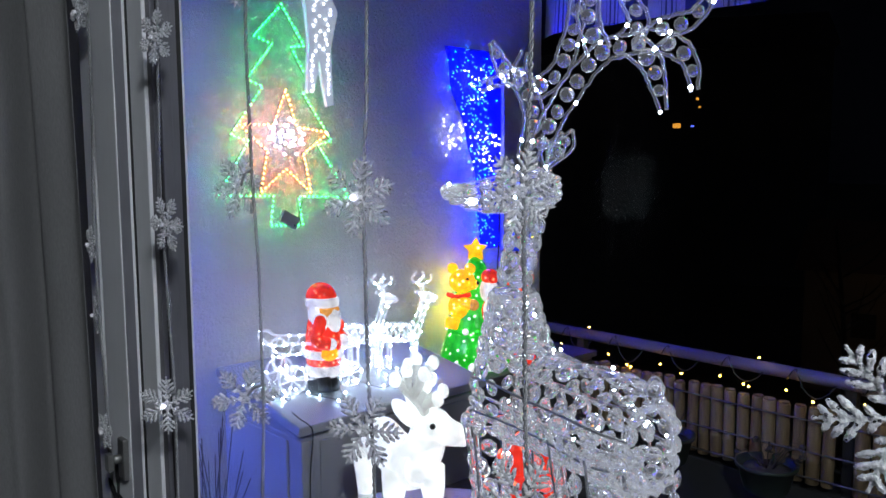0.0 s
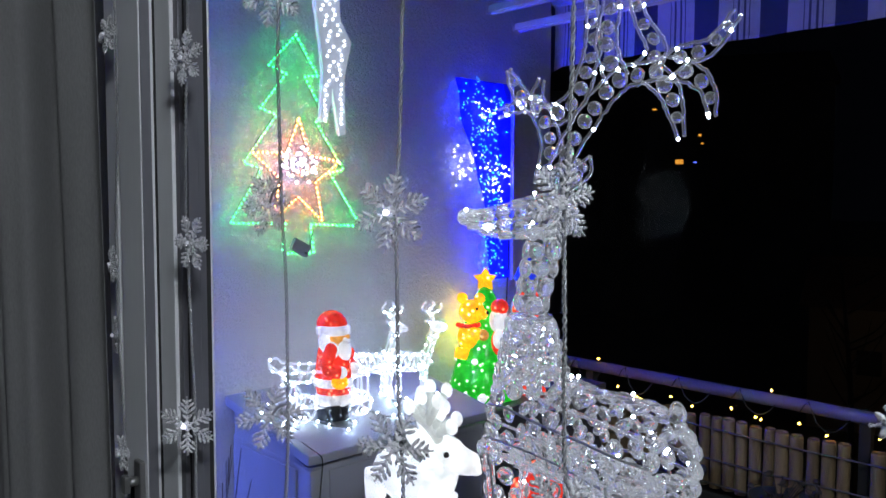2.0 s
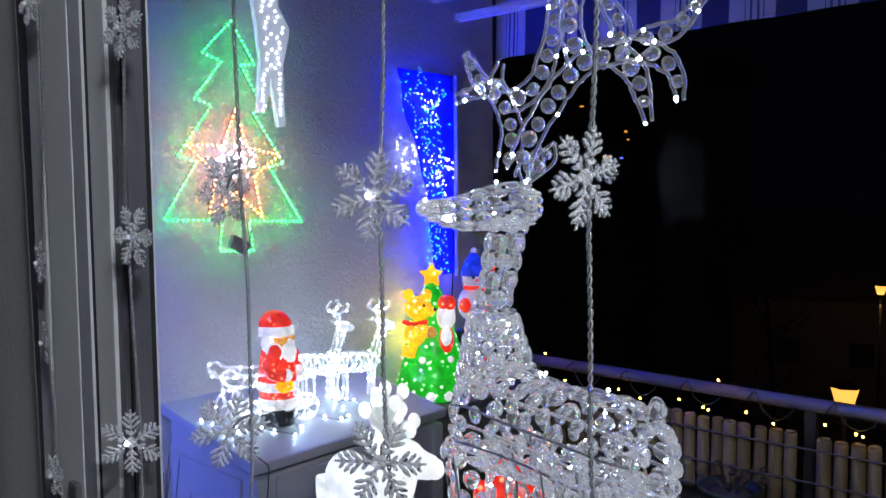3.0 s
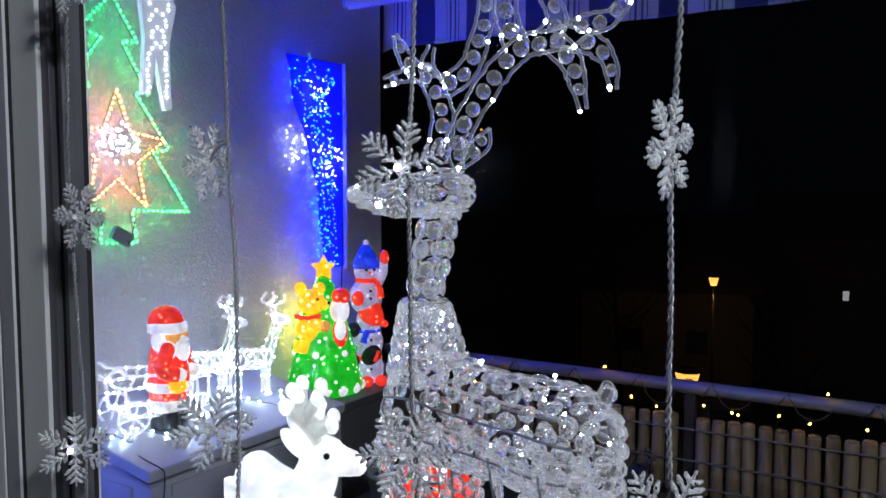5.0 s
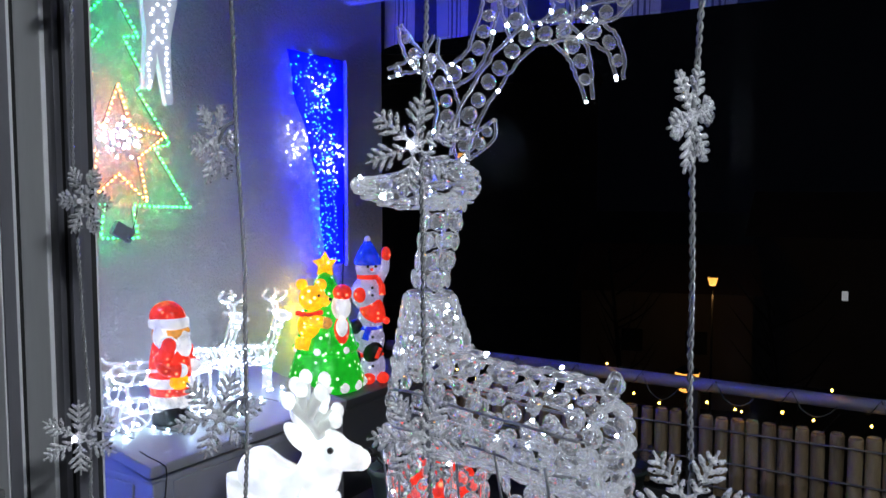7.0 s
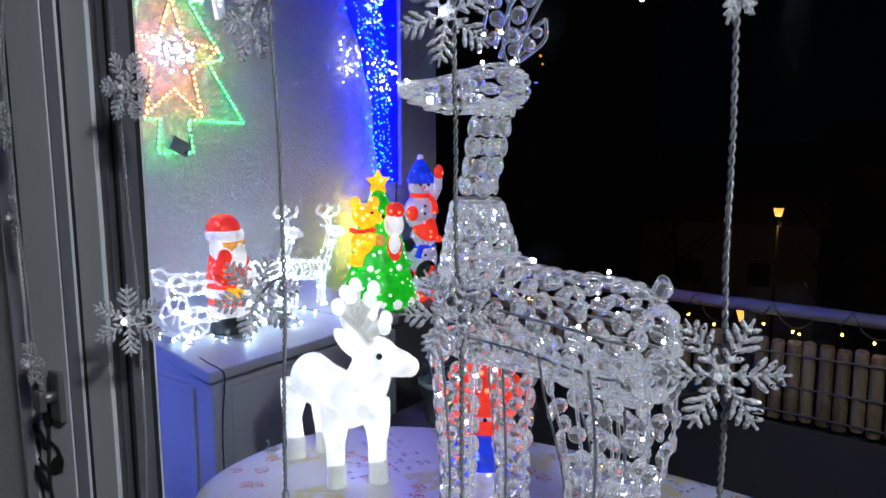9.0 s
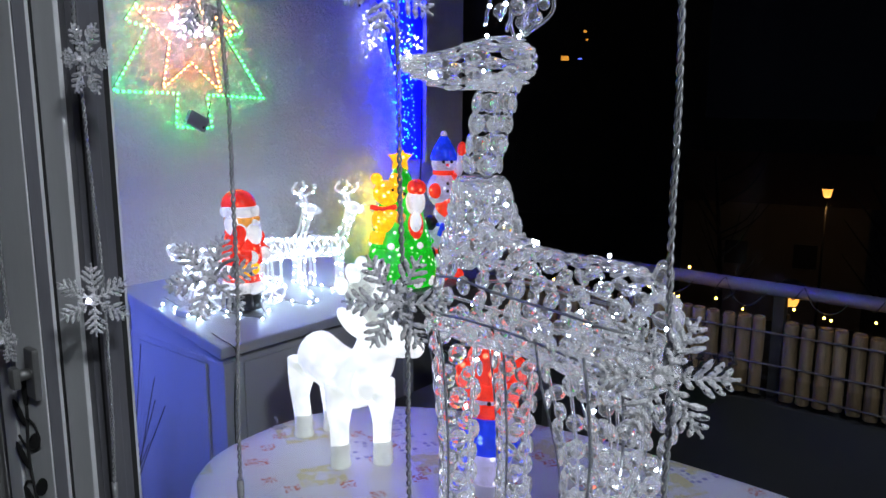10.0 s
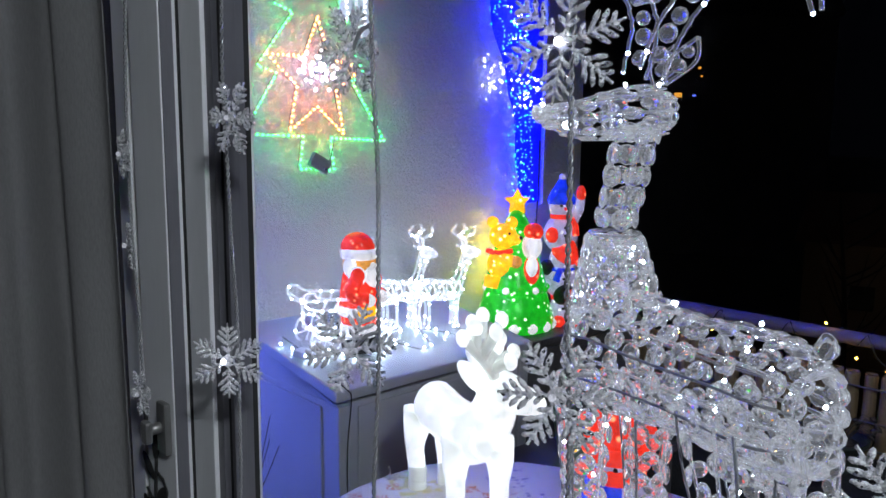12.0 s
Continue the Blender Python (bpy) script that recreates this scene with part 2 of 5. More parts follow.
G_LILAC = lit_plastic("pale lilac lit plastic", (0.60, 0.55, 0.88), 0.6, 1.6, (0.9, 0.9, 1))
LAMP_GLOW, WINDOW_GLOW, WINDOW_PALE, BLUE_GLOW = led("orange lantern glass", (1.0, 0.42, 0.07), 1.9), led("orange lit window", (1.0, 0.40, 0.05), 0.9), led("pale lit window", (0.8, 0.8, 0.85), 0.35), led("blue far lamp", (0.1, 0.15, 1.0), 2.0)


# ---- tools for building ----
class Shape:
    """Gathers vertices, faces and material slots into one mesh."""

    def __init__(self):
        self.v, self.f, self.m, self.s = [], [], [], []

    def add(self, verts, faces, mat=0, smooth=True):
        k = len(self.v)
        self.v += [tuple(p) for p in verts]
        self.f += [tuple(i + k for i in q) for q in faces]
        self.m += [mat] * len(faces)
        self.s += [smooth] * len(faces)
        return self

    def lathe(self, profile, mat=0, seg=16, m=None, smooth=True):
        m = m or Matrix()
        vs, fs = [], []
        for r, z in profile:
            for a in range(seg):
                w = 2 * math.pi * a / seg
                vs.append(m @ Vector((r * math.cos(w), r * math.sin(w), z)))
        for i in range(len(profile) - 1):
            for a in range(seg):
                c = (a + 1) % seg
                fs.append((i * seg + a, i * seg + c, (i + 1) * seg + c, (i + 1) * seg + a))
        fs.append(tuple(range(seg))[::-1])
        fs.append(tuple(range((len(profile) - 1) * seg, len(profile) * seg)))
        return self.add(vs, fs, mat, smooth)

    def ball(self, c, r, mat=0, rot=(0, 0, 0), seg=16, rings=9):
        r = (r, r, r) if isinstance(r, (int, float)) else r
        m = pose(*c, *rot) @ Matrix.Diagonal((*r, 1))
        return self.lathe([(max(math.sin(math.pi * i / rings), 0.02), -math.cos(math.pi * i / rings)) for i in range(rings + 1)], mat, seg, m)

    def tube(self, pts, r, mat=0, sides=6, smooth=True):
        pts = [Vector(p) for p in pts]
        rs = [float(c) for c in r] if isinstance(r, (list, tuple)) else [r] * len(pts)
        vs, fs, up = [], [], None
        for i, p in enumerate(pts):
            d = (pts[min(i + 1, len(pts) - 1)] - pts[max(i - 1, 0)]).normalized()
            if up is None:
                up = d.orthogonal().normalized()
            up = (up - d * up.dot(d)).normalized() if (up - d * up.dot(d)).length > 1e-6 else d.orthogonal().normalized()
            side = d.cross(up)
            for a in range(sides):
                w = 2 * math.pi * a / sides
                vs.append(p + rs[i] * (math.cos(w) * up + math.sin(w) * side))
        for i in range(len(pts) - 1):
            for a in range(sides):
                c = (a + 1) % sides
                fs.append((i * sides + a, i * sides + c, (i + 1) * sides + c, (i + 1) * sides + a))
        fs += [tuple(range(sides))[::-1], tuple(range((len(pts) - 1) * sides, len(pts) * sides))]
        return self.add(vs, fs, mat, smooth)

    def box(self, lo, hi, mat=0, bevel=0.0, m=None):
        bm = bmesh.new()
        size = Vector(hi) - Vector(lo)
        bmesh.ops.create_cube(bm, size=1, matrix=Matrix.Translation((Vector(lo) + Vector(hi)) / 2) @ Matrix.Diagonal((*size, 1)))
        if bevel:
            bmesh.ops.bevel(bm, geom=bm.edges[:], offset=bevel, segments=2, affect="EDGES", profile=0.6)
        bm.verts.index_update()
        self.add([(m @ v.co) if m else v.co for v in bm.verts], [[v.index for v in f.verts] for f in bm.faces], mat, False)
        bm.free()
        return self

    def mesh(self, name, mats):
        me = bpy.data.meshes.new(name)
        me.from_pydata(self.v, [], self.f)
        for m in mats if isinstance(mats, (list, tuple)) else [mats]:
            me.materials.append(m)
        me.polygons.foreach_set("material_index", self.m)
        me.polygons.foreach_set("use_smooth", self.s)
        me.update()
        return me


def part(name, shape, mats, parent, label="", m=None):
    ob = new(name, shape.mesh(name, mats) if isinstance(shape, Shape) else shape)
    ob.parent = parent
    if m is not None:
        ob.matrix_basis = m
    return tagged(ob, label)


def holder(name, m, label, category, group="", kind=""):
    ob = new(name)
    ob.empty_display_size = 0.05
    ob.matrix_basis = m
    return tagged(ob, label, category, group, kind)


def single(name, shape, mats, label, category, m=None, group="", kind=""):
    ob = new(name, shape.mesh(name, mats) if isinstance(shape, Shape) else shape)
    if m is not None:
        ob.matrix_basis = m
    return tagged(ob, label, category, group, kind)


def bulb_mesh(r, mat, name="bulb", tall=1.0):
    return Shape().ball((0, 0, 0), (r, r, r * tall), 0, seg=6, rings=4).mesh(name, mat)


def curve_points(pts, steps=6):
    """A smooth line through the points (Catmull-Rom)."""
    P = [Vector(p) for p in pts]
    P = [2 * P[0] - P[1]] + P + [2 * P[-1] - P[-2]]
    out = []
    for i in range(1, len(P) - 2):
        for k in range(steps):
            t = k / steps
            a, b, c, d = P[i - 1:i + 3]
            out.append(0.5 * (2 * b + (c - a) * t + (2 * a - 5 * b + 4 * c - d) * t * t + (3 * b - a - 3 * c + d) * t ** 3))
    return out + [P[-2]]


def along(pts, step):
    """Points at even steps along a line."""
    P, out, left = [Vector(p) for p in pts], [], 0.0
    for a, b in zip(P, P[1:]):
        d = (b - a).length
        while left <= d:
            out.append(a.lerp(b, left / d if d else 0))
            left += step
        left -= d
    return out


# ---- the setting ----
WALL_Y, RAIL_X, GLASS_X = 2.10, 2.50, 0.462
single("wall_north", Shape().box((0.46, WALL_Y, 0), (2.466, 2.32, 3.0)), STUCCO, "white roughcast side wall of the balcony", "wall", kind="structure")
single("floor_balcony", Shape().box((0.46, -3.2, -0.2), (2.62, 2.32, 0)), FLOOR, "dark tiled balcony floor", "floor", kind="structure")
single("ceiling_balcony", Shape().box((0.46, -3.2, 3.0), (2.2, 2.32, 3.2)), STUCCO, "plastered slab over the balcony", "ceiling", kind="structure")
single("wall_south", Shape().box((0.46, -3.4, 0), (2.466, -3.2, 3.0)), STUCCO, "plain roughcast wall at the balcony's far end", "wall", kind="structure")
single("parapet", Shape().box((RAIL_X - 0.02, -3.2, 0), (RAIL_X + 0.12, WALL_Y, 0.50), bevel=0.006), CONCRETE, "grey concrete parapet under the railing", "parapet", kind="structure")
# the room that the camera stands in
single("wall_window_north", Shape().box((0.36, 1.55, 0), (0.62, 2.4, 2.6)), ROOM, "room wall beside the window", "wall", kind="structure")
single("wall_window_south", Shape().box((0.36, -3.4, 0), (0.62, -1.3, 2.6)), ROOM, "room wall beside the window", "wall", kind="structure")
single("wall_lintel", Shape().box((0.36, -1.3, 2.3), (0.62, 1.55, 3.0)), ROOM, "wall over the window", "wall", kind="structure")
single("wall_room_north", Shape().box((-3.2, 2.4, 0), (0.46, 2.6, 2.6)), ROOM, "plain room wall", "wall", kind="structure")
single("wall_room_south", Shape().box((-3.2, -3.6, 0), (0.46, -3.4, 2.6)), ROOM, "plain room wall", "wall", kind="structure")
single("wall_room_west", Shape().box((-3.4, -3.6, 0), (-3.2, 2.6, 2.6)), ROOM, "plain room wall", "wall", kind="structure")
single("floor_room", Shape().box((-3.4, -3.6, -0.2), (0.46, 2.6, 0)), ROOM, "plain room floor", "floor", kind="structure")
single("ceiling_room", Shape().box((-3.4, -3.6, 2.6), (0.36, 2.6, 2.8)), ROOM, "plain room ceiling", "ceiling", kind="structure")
# unseen lamp behind the camera, added to light frame, curtain and snowflakes
room_fill_lamp = holder("room_fill_lamp", pose(-0.28, -0.90, 2.6), "unseen opal ceiling lamp, added to light window frame, curtain and snowflakes", "lamp")
part("base", Shape().lathe([(0.10, -0.02), (0.10, 0)], 0, 24), WHITE_METAL, room_fill_lamp)
part("shade", Shape().lathe([(0.02, -0.10), (0.09, -0.085), (0.13, -0.05), (0.13, -0.02)], 0, 24), led("opal glass", (0.88, 0.95, 1.0), 250.0), room_fill_lamp)


def window_unit():
    """The grey window: a stile with seal and reveal at the side, a second sash behind the curtain, and two panes."""
    w = holder("window_1", pose(0, 0, 0), "large grey-framed balcony window, clean double glazing", "window", kind="structure")
    z0, z1 = 0.12, 2.3
    part("stile", Shape().box((0.402, 0.9595, z0), (0.4445, 1.003, z1), bevel=0.0012), FRAME, w)
    # shoulder, reveals, sash edge and groove wear the darker grey as painted shade
    part("stile_shoulder", Shape().box((0.4064, 0.947, z0), (0.4445, 0.9595, z1), bevel=0.0008), PROFILE_SHADE, w)
    part("seal", Shape().box((0.4125, 0.940, z0), (0.440, 0.947, z1)), GASKET, w, "black rubber seal")
    part("reveal", Shape().box((0.411, 0.934, z0), (0.424, 0.940, z1), bevel=0.0008), PROFILE_SHADE, w)
    part("reveal_step", Shape().box((0.424, 0.9385, z0), (0.434, 0.9445, z1), bevel=0.0005), PROFILE_SHADE, w)
    part("glazing_bead", Shape().box((0.434, 0.9425, z0), (0.4445, 0.947, z1), bevel=0.0015), FRAME, w)
    part("gap_seal", Shape().box((0.4005, 1.003, z0), (0.46, 1.006, z1)), GASKET, w, "black rubber seal")
    sash = part("sash", Shape().box((0.383, 1.006, z0), (0.46, 1.076, z1), bevel=0.0015), FRAME, w)
    part("sash_edge", Shape().box((0.3845, 1.0035, z0), (0.396, 1.006, z1)), PROFILE_SHADE, w)
    part("sash_groove", Shape().box((0.394, 1.076, z0), (0.46, 1.096, z1)), PROFILE_SHADE, w)
    part("sash_bead", Shape().box((0.387, 1.096, z0), (0.46, 1.13, z1), bevel=0.002), FRAME, w)
    handle = Shape().box((0.376, 1.013, 1.122), (0.3835, 1.034, 1.176), 0, 0.0025)
    handle.tube([(0.380, 1.024, 1.150), (0.364, 1.024, 1.150)], 0.006, 0, 10)
    handle.box((0.358, 1.017, 1.137), (0.366, 1.031, 1.160), 0, 0.003)
    part("handle", handle, HANDLE, sash, "dull metal window handle")
    part("sash_far", Shape().box((0.389, 1.46, z0), (0.46, 1.55, z1), bevel=0.004), FRAME, w)
    part("stile_far", Shape().box((0.407, -1.30, z0), (0.470, -1.22, z1), bevel=0.003), FRAME, w)
    part("rail_top", Shape().box((0.40, -1.22, 2.22), (0.47, 0.944, z1), bevel=0.003), FRAME, w)
    part("rail_bottom", Shape().box((0.40, -1.22, z0), (0.47, 0.944, 0.22), bevel=0.003), FRAME, w)
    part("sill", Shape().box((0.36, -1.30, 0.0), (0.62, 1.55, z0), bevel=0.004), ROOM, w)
    for x, y0, y1 in ((GLASS_X - 0.016, -1.22, 0.995), (GLASS_X, -1.22, 0.995), (0.43, 1.13, 1.46)):
        pane = part("pane", Shape().box((x, y0, 0.22), (x + 0.004, y1, 2.22)), GLASS, w, "clear window glass")
        pane.visible_shadow = False


window_unit()


def curtain():
    """A heavy curtain drawn aside, hanging in deep folds from the window's edge back into the room's corner."""
    s, nu, nz = Shape(), 220, 16
    way = curve_points([(0.352, 1.050, 0), (0.322, 1.105, 0), (0.272, 1.150, 0), (0.232, 1.225, 0), (0.210, 1.340, 0), (0.200, 1.50, 0), (0.19, 1.66, 0)], 12)
    total = sum((b - a).length for a, b in zip(way, way[1:]))
    line = list(along(way, total / nu))
    vs, fs = [], []
    for back in (0, 1):
        for i, p in enumerate(line):
            u = i / (len(line) - 1)
            a, b = line[max(i - 1, 0)], line[min(i + 1, len(line) - 1)]
            d = (b - a).normalized()
            out = Vector((d.y, -d.x, 0))
            for k in range(nz + 1):
                z = 0.06 + 2.4 * k / nz
                lean = (z - 1.4) * 0.012
                wave = 0.024 * math.sin(6.28 * (u * 7.3 + 0.16 * math.sin(z * 1.1) + 0.3 * math.sin(u * 9))) + 0.007 * math.sin(6.28 * u * 17.5 + z * 0.8)
                ease = min(1, u * 14)
                vs.append(p + out * (wave * ease - 0.0015 * back) + Vector((-lean, -0.35 * lean, z)))
    n = len(line) * (nz + 1)
    for back in (0, 1):
        for i in range(len(line) - 1):
            for k in range(nz):
                a = back * n + i * (nz + 1) + k
                q = (a, a + 1, a + nz + 2, a + nz + 1)
                fs.append(q if back else q[::-1])
    for k in range(nz):
        fs.append((k, k + 1, n + k + 1, n + k))
    s.add(vs, fs)
    c = holder("curtain", pose(0, 0, 0), "heavy grey curtain hanging in deep folds beside the window", "curtain")
    part("cloth", s, CURTAIN, c)


curtain()

sprig = Shape()
stem = curve_points([(0, 0.004, 0), (0, -0.004, 0.05), (0, 0.004, 0.10), (0, 0.0, 0.15)], 6)
sprig.tube(stem, 0.0016, 0, 5)
for i, p in enumerate(along(stem, 0.019)):
    d = 1 if i % 2 else -1
    sprig.ball(p + Vector((0, d * 0.010, 0.008)), (0.0009, 0.0058, 0.0125), 0, (d * -42, 0, 0), 8, 6)
    if i % 3 == 1:
        sprig.tube([p + Vector((0, -d * 0.016 * math.sin(0.7 * k) , 0.014 * math.cos(0.7 * k) - 0.006)) for k in range(7)], 0.0013, 0, 5)
sprig.ball((0, 0.0, 0.163), (0.0009, 0.0058, 0.015), 0, (6, 0, 0), 8, 6)
single("leaf_decal", sprig, EMBROIDERY, "black decal of a leafy sprig stuck on the window frame", "decal", pose(0.3812, 1.050, 0.912) @ Matrix.Diagonal((1, 1.7, 1.3, 1)))


def railing():
    r = holder("railing", pose(0, 0, 0), "painted steel balcony railing with a round handrail", "railing", kind="structure")
    part("handrail", Shape().tube([(RAIL_X, 2.10, 0.858), (RAIL_X, -3.2, 0.858)], 0.021, 0, 16), RAIL, r)
    for y in (1.92, 0.905, -0.1, -1.1, -2.1):
        part("post", Shape().box((RAIL_X + 0.004, y - 0.017, 0.30), (RAIL_X + 0.036, y + 0.017, 0.85), bevel=0.002), POST, r)
    for z in (0.60, 0.52):
        part("cross_bar", Shape().tube([(RAIL_X + 0.02, 2.10, z - 0.03), (RAIL_X + 0.02, -3.2, z - 0.03)], 0.007, 0, 8), POST, r)


railing()


def awning():
    """A striped awning sloping out over the balcony to a front bar with a short valance, on folding arms."""
    a = holder("awning", pose(0, 0, 0), "striped navy and white awning, rolled out over the railing", "awning", kind="structure")
    s, ny = Shape(), 160
    vs, fs = [], []
    rows = [(0.62, 2.72), (1.3, 2.56), (1.95, 2.41), (2.40, 2.31), (2.49, 2.285), (2.512, 2.262), (2.516, 2.16), (2.512, 2.032)]
    for t in (0, 0.003):
        for i in range(ny + 1):
            y = -3.1 + 5.24 * i / ny
            for k, (x, z) in enumerate(rows):
                sway = 0.007 * math.sin(y * 21 + math.sin(y * 5)) * (k > 5) * (k - 5) * 0.6
                vs.append((x + sway - t, y, z - t - (0.018 * math.exp(-((y - 2.14) / 0.05) ** 2) if k == 7 else 0)))
    w, n = len(rows), (ny + 1) * len(rows)
    for t in (0, 1):
        for i in range(ny):
            for k in range(w - 1):
                q = [t * n + i * w + k, t * n + (i + 1) * w + k, t * n + (i + 1) * w + k + 1, t * n + i * w + k + 1]
                fs.append(q if t else q[::-1])
    s.add(vs, fs)
    part("cloth", s, AWNING, a)
    part("hem", Shape().tube([(2.512, -3.1, 2.035), (2.512, 2.12, 2.035)], 0.0035, 0, 6), AWNING, a)
    part("front_bar", Shape().box((2.455, -3.1, 2.262), (2.498, 2.09, 2.285), bevel=0.004), WHITE_METAL, a)
    for x, z, y1, w, h in ((2.255, 2.148, 2.085, 0.020, 0.012), (2.085, 2.183, 2.060, 0.017, 0.013)):
        arm = Shape().box((x - w, -0.4, z - h), (x + w, y1, z + h), bevel=0.004).box((x - w * 0.55, -0.4, z - h - 0.006), (x + w * 0.55, y1 - 0.01, z - h), bevel=0.001)
        arm.box((x - w - 0.003, y1, z - h - 0.004), (x + w + 0.003, y1 + 0.006, z + h + 0.004), bevel=0.002)
        part("arm", arm, WHITE_METAL, a)
    part("elbow", Shape().tube([(2.255, -0.38, 2.148), (2.085, -0.38, 2.183)], 0.016, 0, 10), WHITE_METAL, a)
    for y0 in (1.92, -0.2):
        part("bracket", Shape().box((2.05, y0, 2.19), (2.12, y0 + 0.04, 2.43), bevel=0.004), WHITE_METAL, a)


awning()

# ---- on the railing ----
def bamboo_screen():
    b = holder("bamboo_screen", pose(0, 0, 0), "weathered split-bamboo screen tied along the railing with wires", "screen")
    cane = Shape()
    prof = [(0.0185, 0.0), (0.020, 0.004), (0.0195, 0.07), (0.0215, 0.075), (0.0195, 0.08), (0.0195, 0.235), (0.0165, 0.245), (0.0155, 0.240), (0.015, 0.20)]
    cane.lathe(prof, 0, 12)
    m, n, l, bs = nodes_of("weathered bamboo")
    at = place_of(n, l, (1, 1, 0.12))
    info = n.new("ShaderNodeObjectInfo")
    mix = n.new("ShaderNodeMath")
    mix.operation = "MULTIPLY_ADD"
    mix.inputs[1].default_value = 0.45
    l.new(info.outputs["Random"], mix.inputs[0]), l.new(noisy(n, l, at, 70.0), mix.inputs[2])
    l.new(ramp(n, l, mix.outputs[0], [(0.3, (0.085, 0.055, 0.026)), (0.65, (0.20, 0.135, 0.068)), (1.0, (0.29, 0.21, 0.115))]), bs.inputs["Base Color"])
    bs.inputs["Roughness"].default_value = 0.6
    bumped(n, l, bs, noisy(n, l, at, 200.0), 0.3, 0.002)
    me = cane.mesh("cane", m)
    rng, y = random.Random(5), 2.06
    while y > -2.2:
        if abs(y - 0.905) > 0.02:
            wide = rng.uniform(0.92, 1.08)
            part("cane", me, None, b, m=pose(RAIL_X - 0.022, y, 0.524 + rng.uniform(-0.006, 0.006), rng.uniform(-1.2, 1.2), 0, rng.uniform(0, 360)) @ Matrix.Diagonal((wide, wide, 1, 1)))
        y -= rng.uniform(0.043, 0.049)
    for z in (0.735, 0.632, 0.548):
        pts = [(RAIL_X - 0.047 + 0.003 * math.sin(y0 * 9), y0, z + 0.004 * math.sin(y0 * 4 + z * 9)) for y0 in np.linspace(2.08, -2.2, 60)]
        part("binding_wire", Shape().tube(pts, 0.0035, 0, 6), WIRE, b)


bamboo_screen()


def rail_lights():
    f = holder("fairy_lights", pose(0, 0, 0), "string of small warm lights wound round the handrail", "string lights")
    rng, pts, spots = random.Random(11), [], []
    y, k = 2.05, 0
    while y > -1.5:
        for a in range(10):
            w = 2 * math.pi * a / 10
            pts.append((RAIL_X + 0.025 * math.sin(w), y - 0.009 * a, 0.858 + 0.025 * math.cos(w)))
        sag = rng.uniform(0.035, 0.06)
        y -= 0.09
        for a in range(1, 6):
            pts.append((RAIL_X - 0.026, y - 0.02 * a, 0.858 - sag * math.sin(math.pi * a / 6) - 0.01))
        spots += [(RAIL_X - 0.03, y - 0.055, 0.85 - sag - 0.012), (RAIL_X - 0.028, y + 0.03, 0.822 - 0.3 * sag)]
        if k % 3 == 0:
            spots += [(RAIL_X - 0.02, y - 0.10, 0.893)]
        if k % 2:
            spots += [(RAIL_X - 0.035, y - 0.075, 0.835 - sag)]
        y -= rng.uniform(0.12, 0.15)
        k += 1
    part("cable", Shape().tube(pts, 0.0022, 0, 5), CABLE_DARK, f)
    me = bulb_mesh(0.0042, LED_WARM)
    for p in spots:
        part("bulb", me, None, f, m=pose(*p))


rail_lights()

# ---- table ----
TX, TY, RX, RY, TZ = 1.02, 0.75, 0.405, 0.73, 0.75
table = holder("oval_table", pose(TX, TY, 0), "oval balcony table on steel legs", "table")


def oval(inset, wob=0.0, seg=144):
    """Points of the table's rounded outline."""
    out = []
    for a in range(seg):
        w = 2 * math.pi * a / seg
        c, d = math.cos(w), math.sin(w)
        extra = wob * (math.sin(11 * w) + 0.7 * math.sin(27 * w + 1)) - inset
        out.append(((RX + extra) * math.copysign(abs(c) ** (2 / 2.4), c), (RY + extra) * math.copysign(abs(d) ** (2 / 2.4), d)))
    return out


def stacked(levels, seg=144):
    """A closed form from outlines stacked at heights."""
    vs = [(x, y, z) for ring, z in levels for x, y in ring]
    fs = [(i * seg + a, i * seg + (a + 1) % seg, (i + 1) * seg + (a + 1) % seg, (i + 1) * seg + a) for i in range(len(levels) - 1) for a in range(seg)]
    fs += [tuple(range(seg))[::-1], tuple(range((len(levels) - 1) * seg, len(levels) * seg))]
    return Shape().add(vs, fs)


part("tabletop", stacked([(oval(0.02), TZ - 0.03), (oval(0.008), TZ - 0.025), (oval(0.008), TZ - 0.008), (oval(0.014), TZ - 0.004)]), CABINET, table)
for sx in (-1, 1):
    for sy in (-1, 1):
        part("leg", Shape().tube([(sx * 0.24, sy * 0.46, TZ - 0.03), (sx * 0.29, sy * 0.54, 0.0)], [0.016, 0.013], 0, 10), POST, table)
cloth = stacked([(oval(-0.004, 0.003), TZ - 0.075), (oval(-0.007, 0.004), TZ - 0.074), (oval(-0.005, 0.003), TZ - 0.03), (oval(-0.001, 0.001), TZ - 0.006), (oval(0.008), TZ - 0.001), (oval(0.03), TZ)])
cloth.s = [k < len(cloth.s) - 1 for k in range(len(cloth.s))]
cloth.f.pop(-2), cloth.m.pop(-2), cloth.s.pop(-2)
single("tablecloth", cloth, OILCLOTH, "pale printed oilcloth stretched over the oval table", "tablecloth", pose(TX, TY, 0.0))


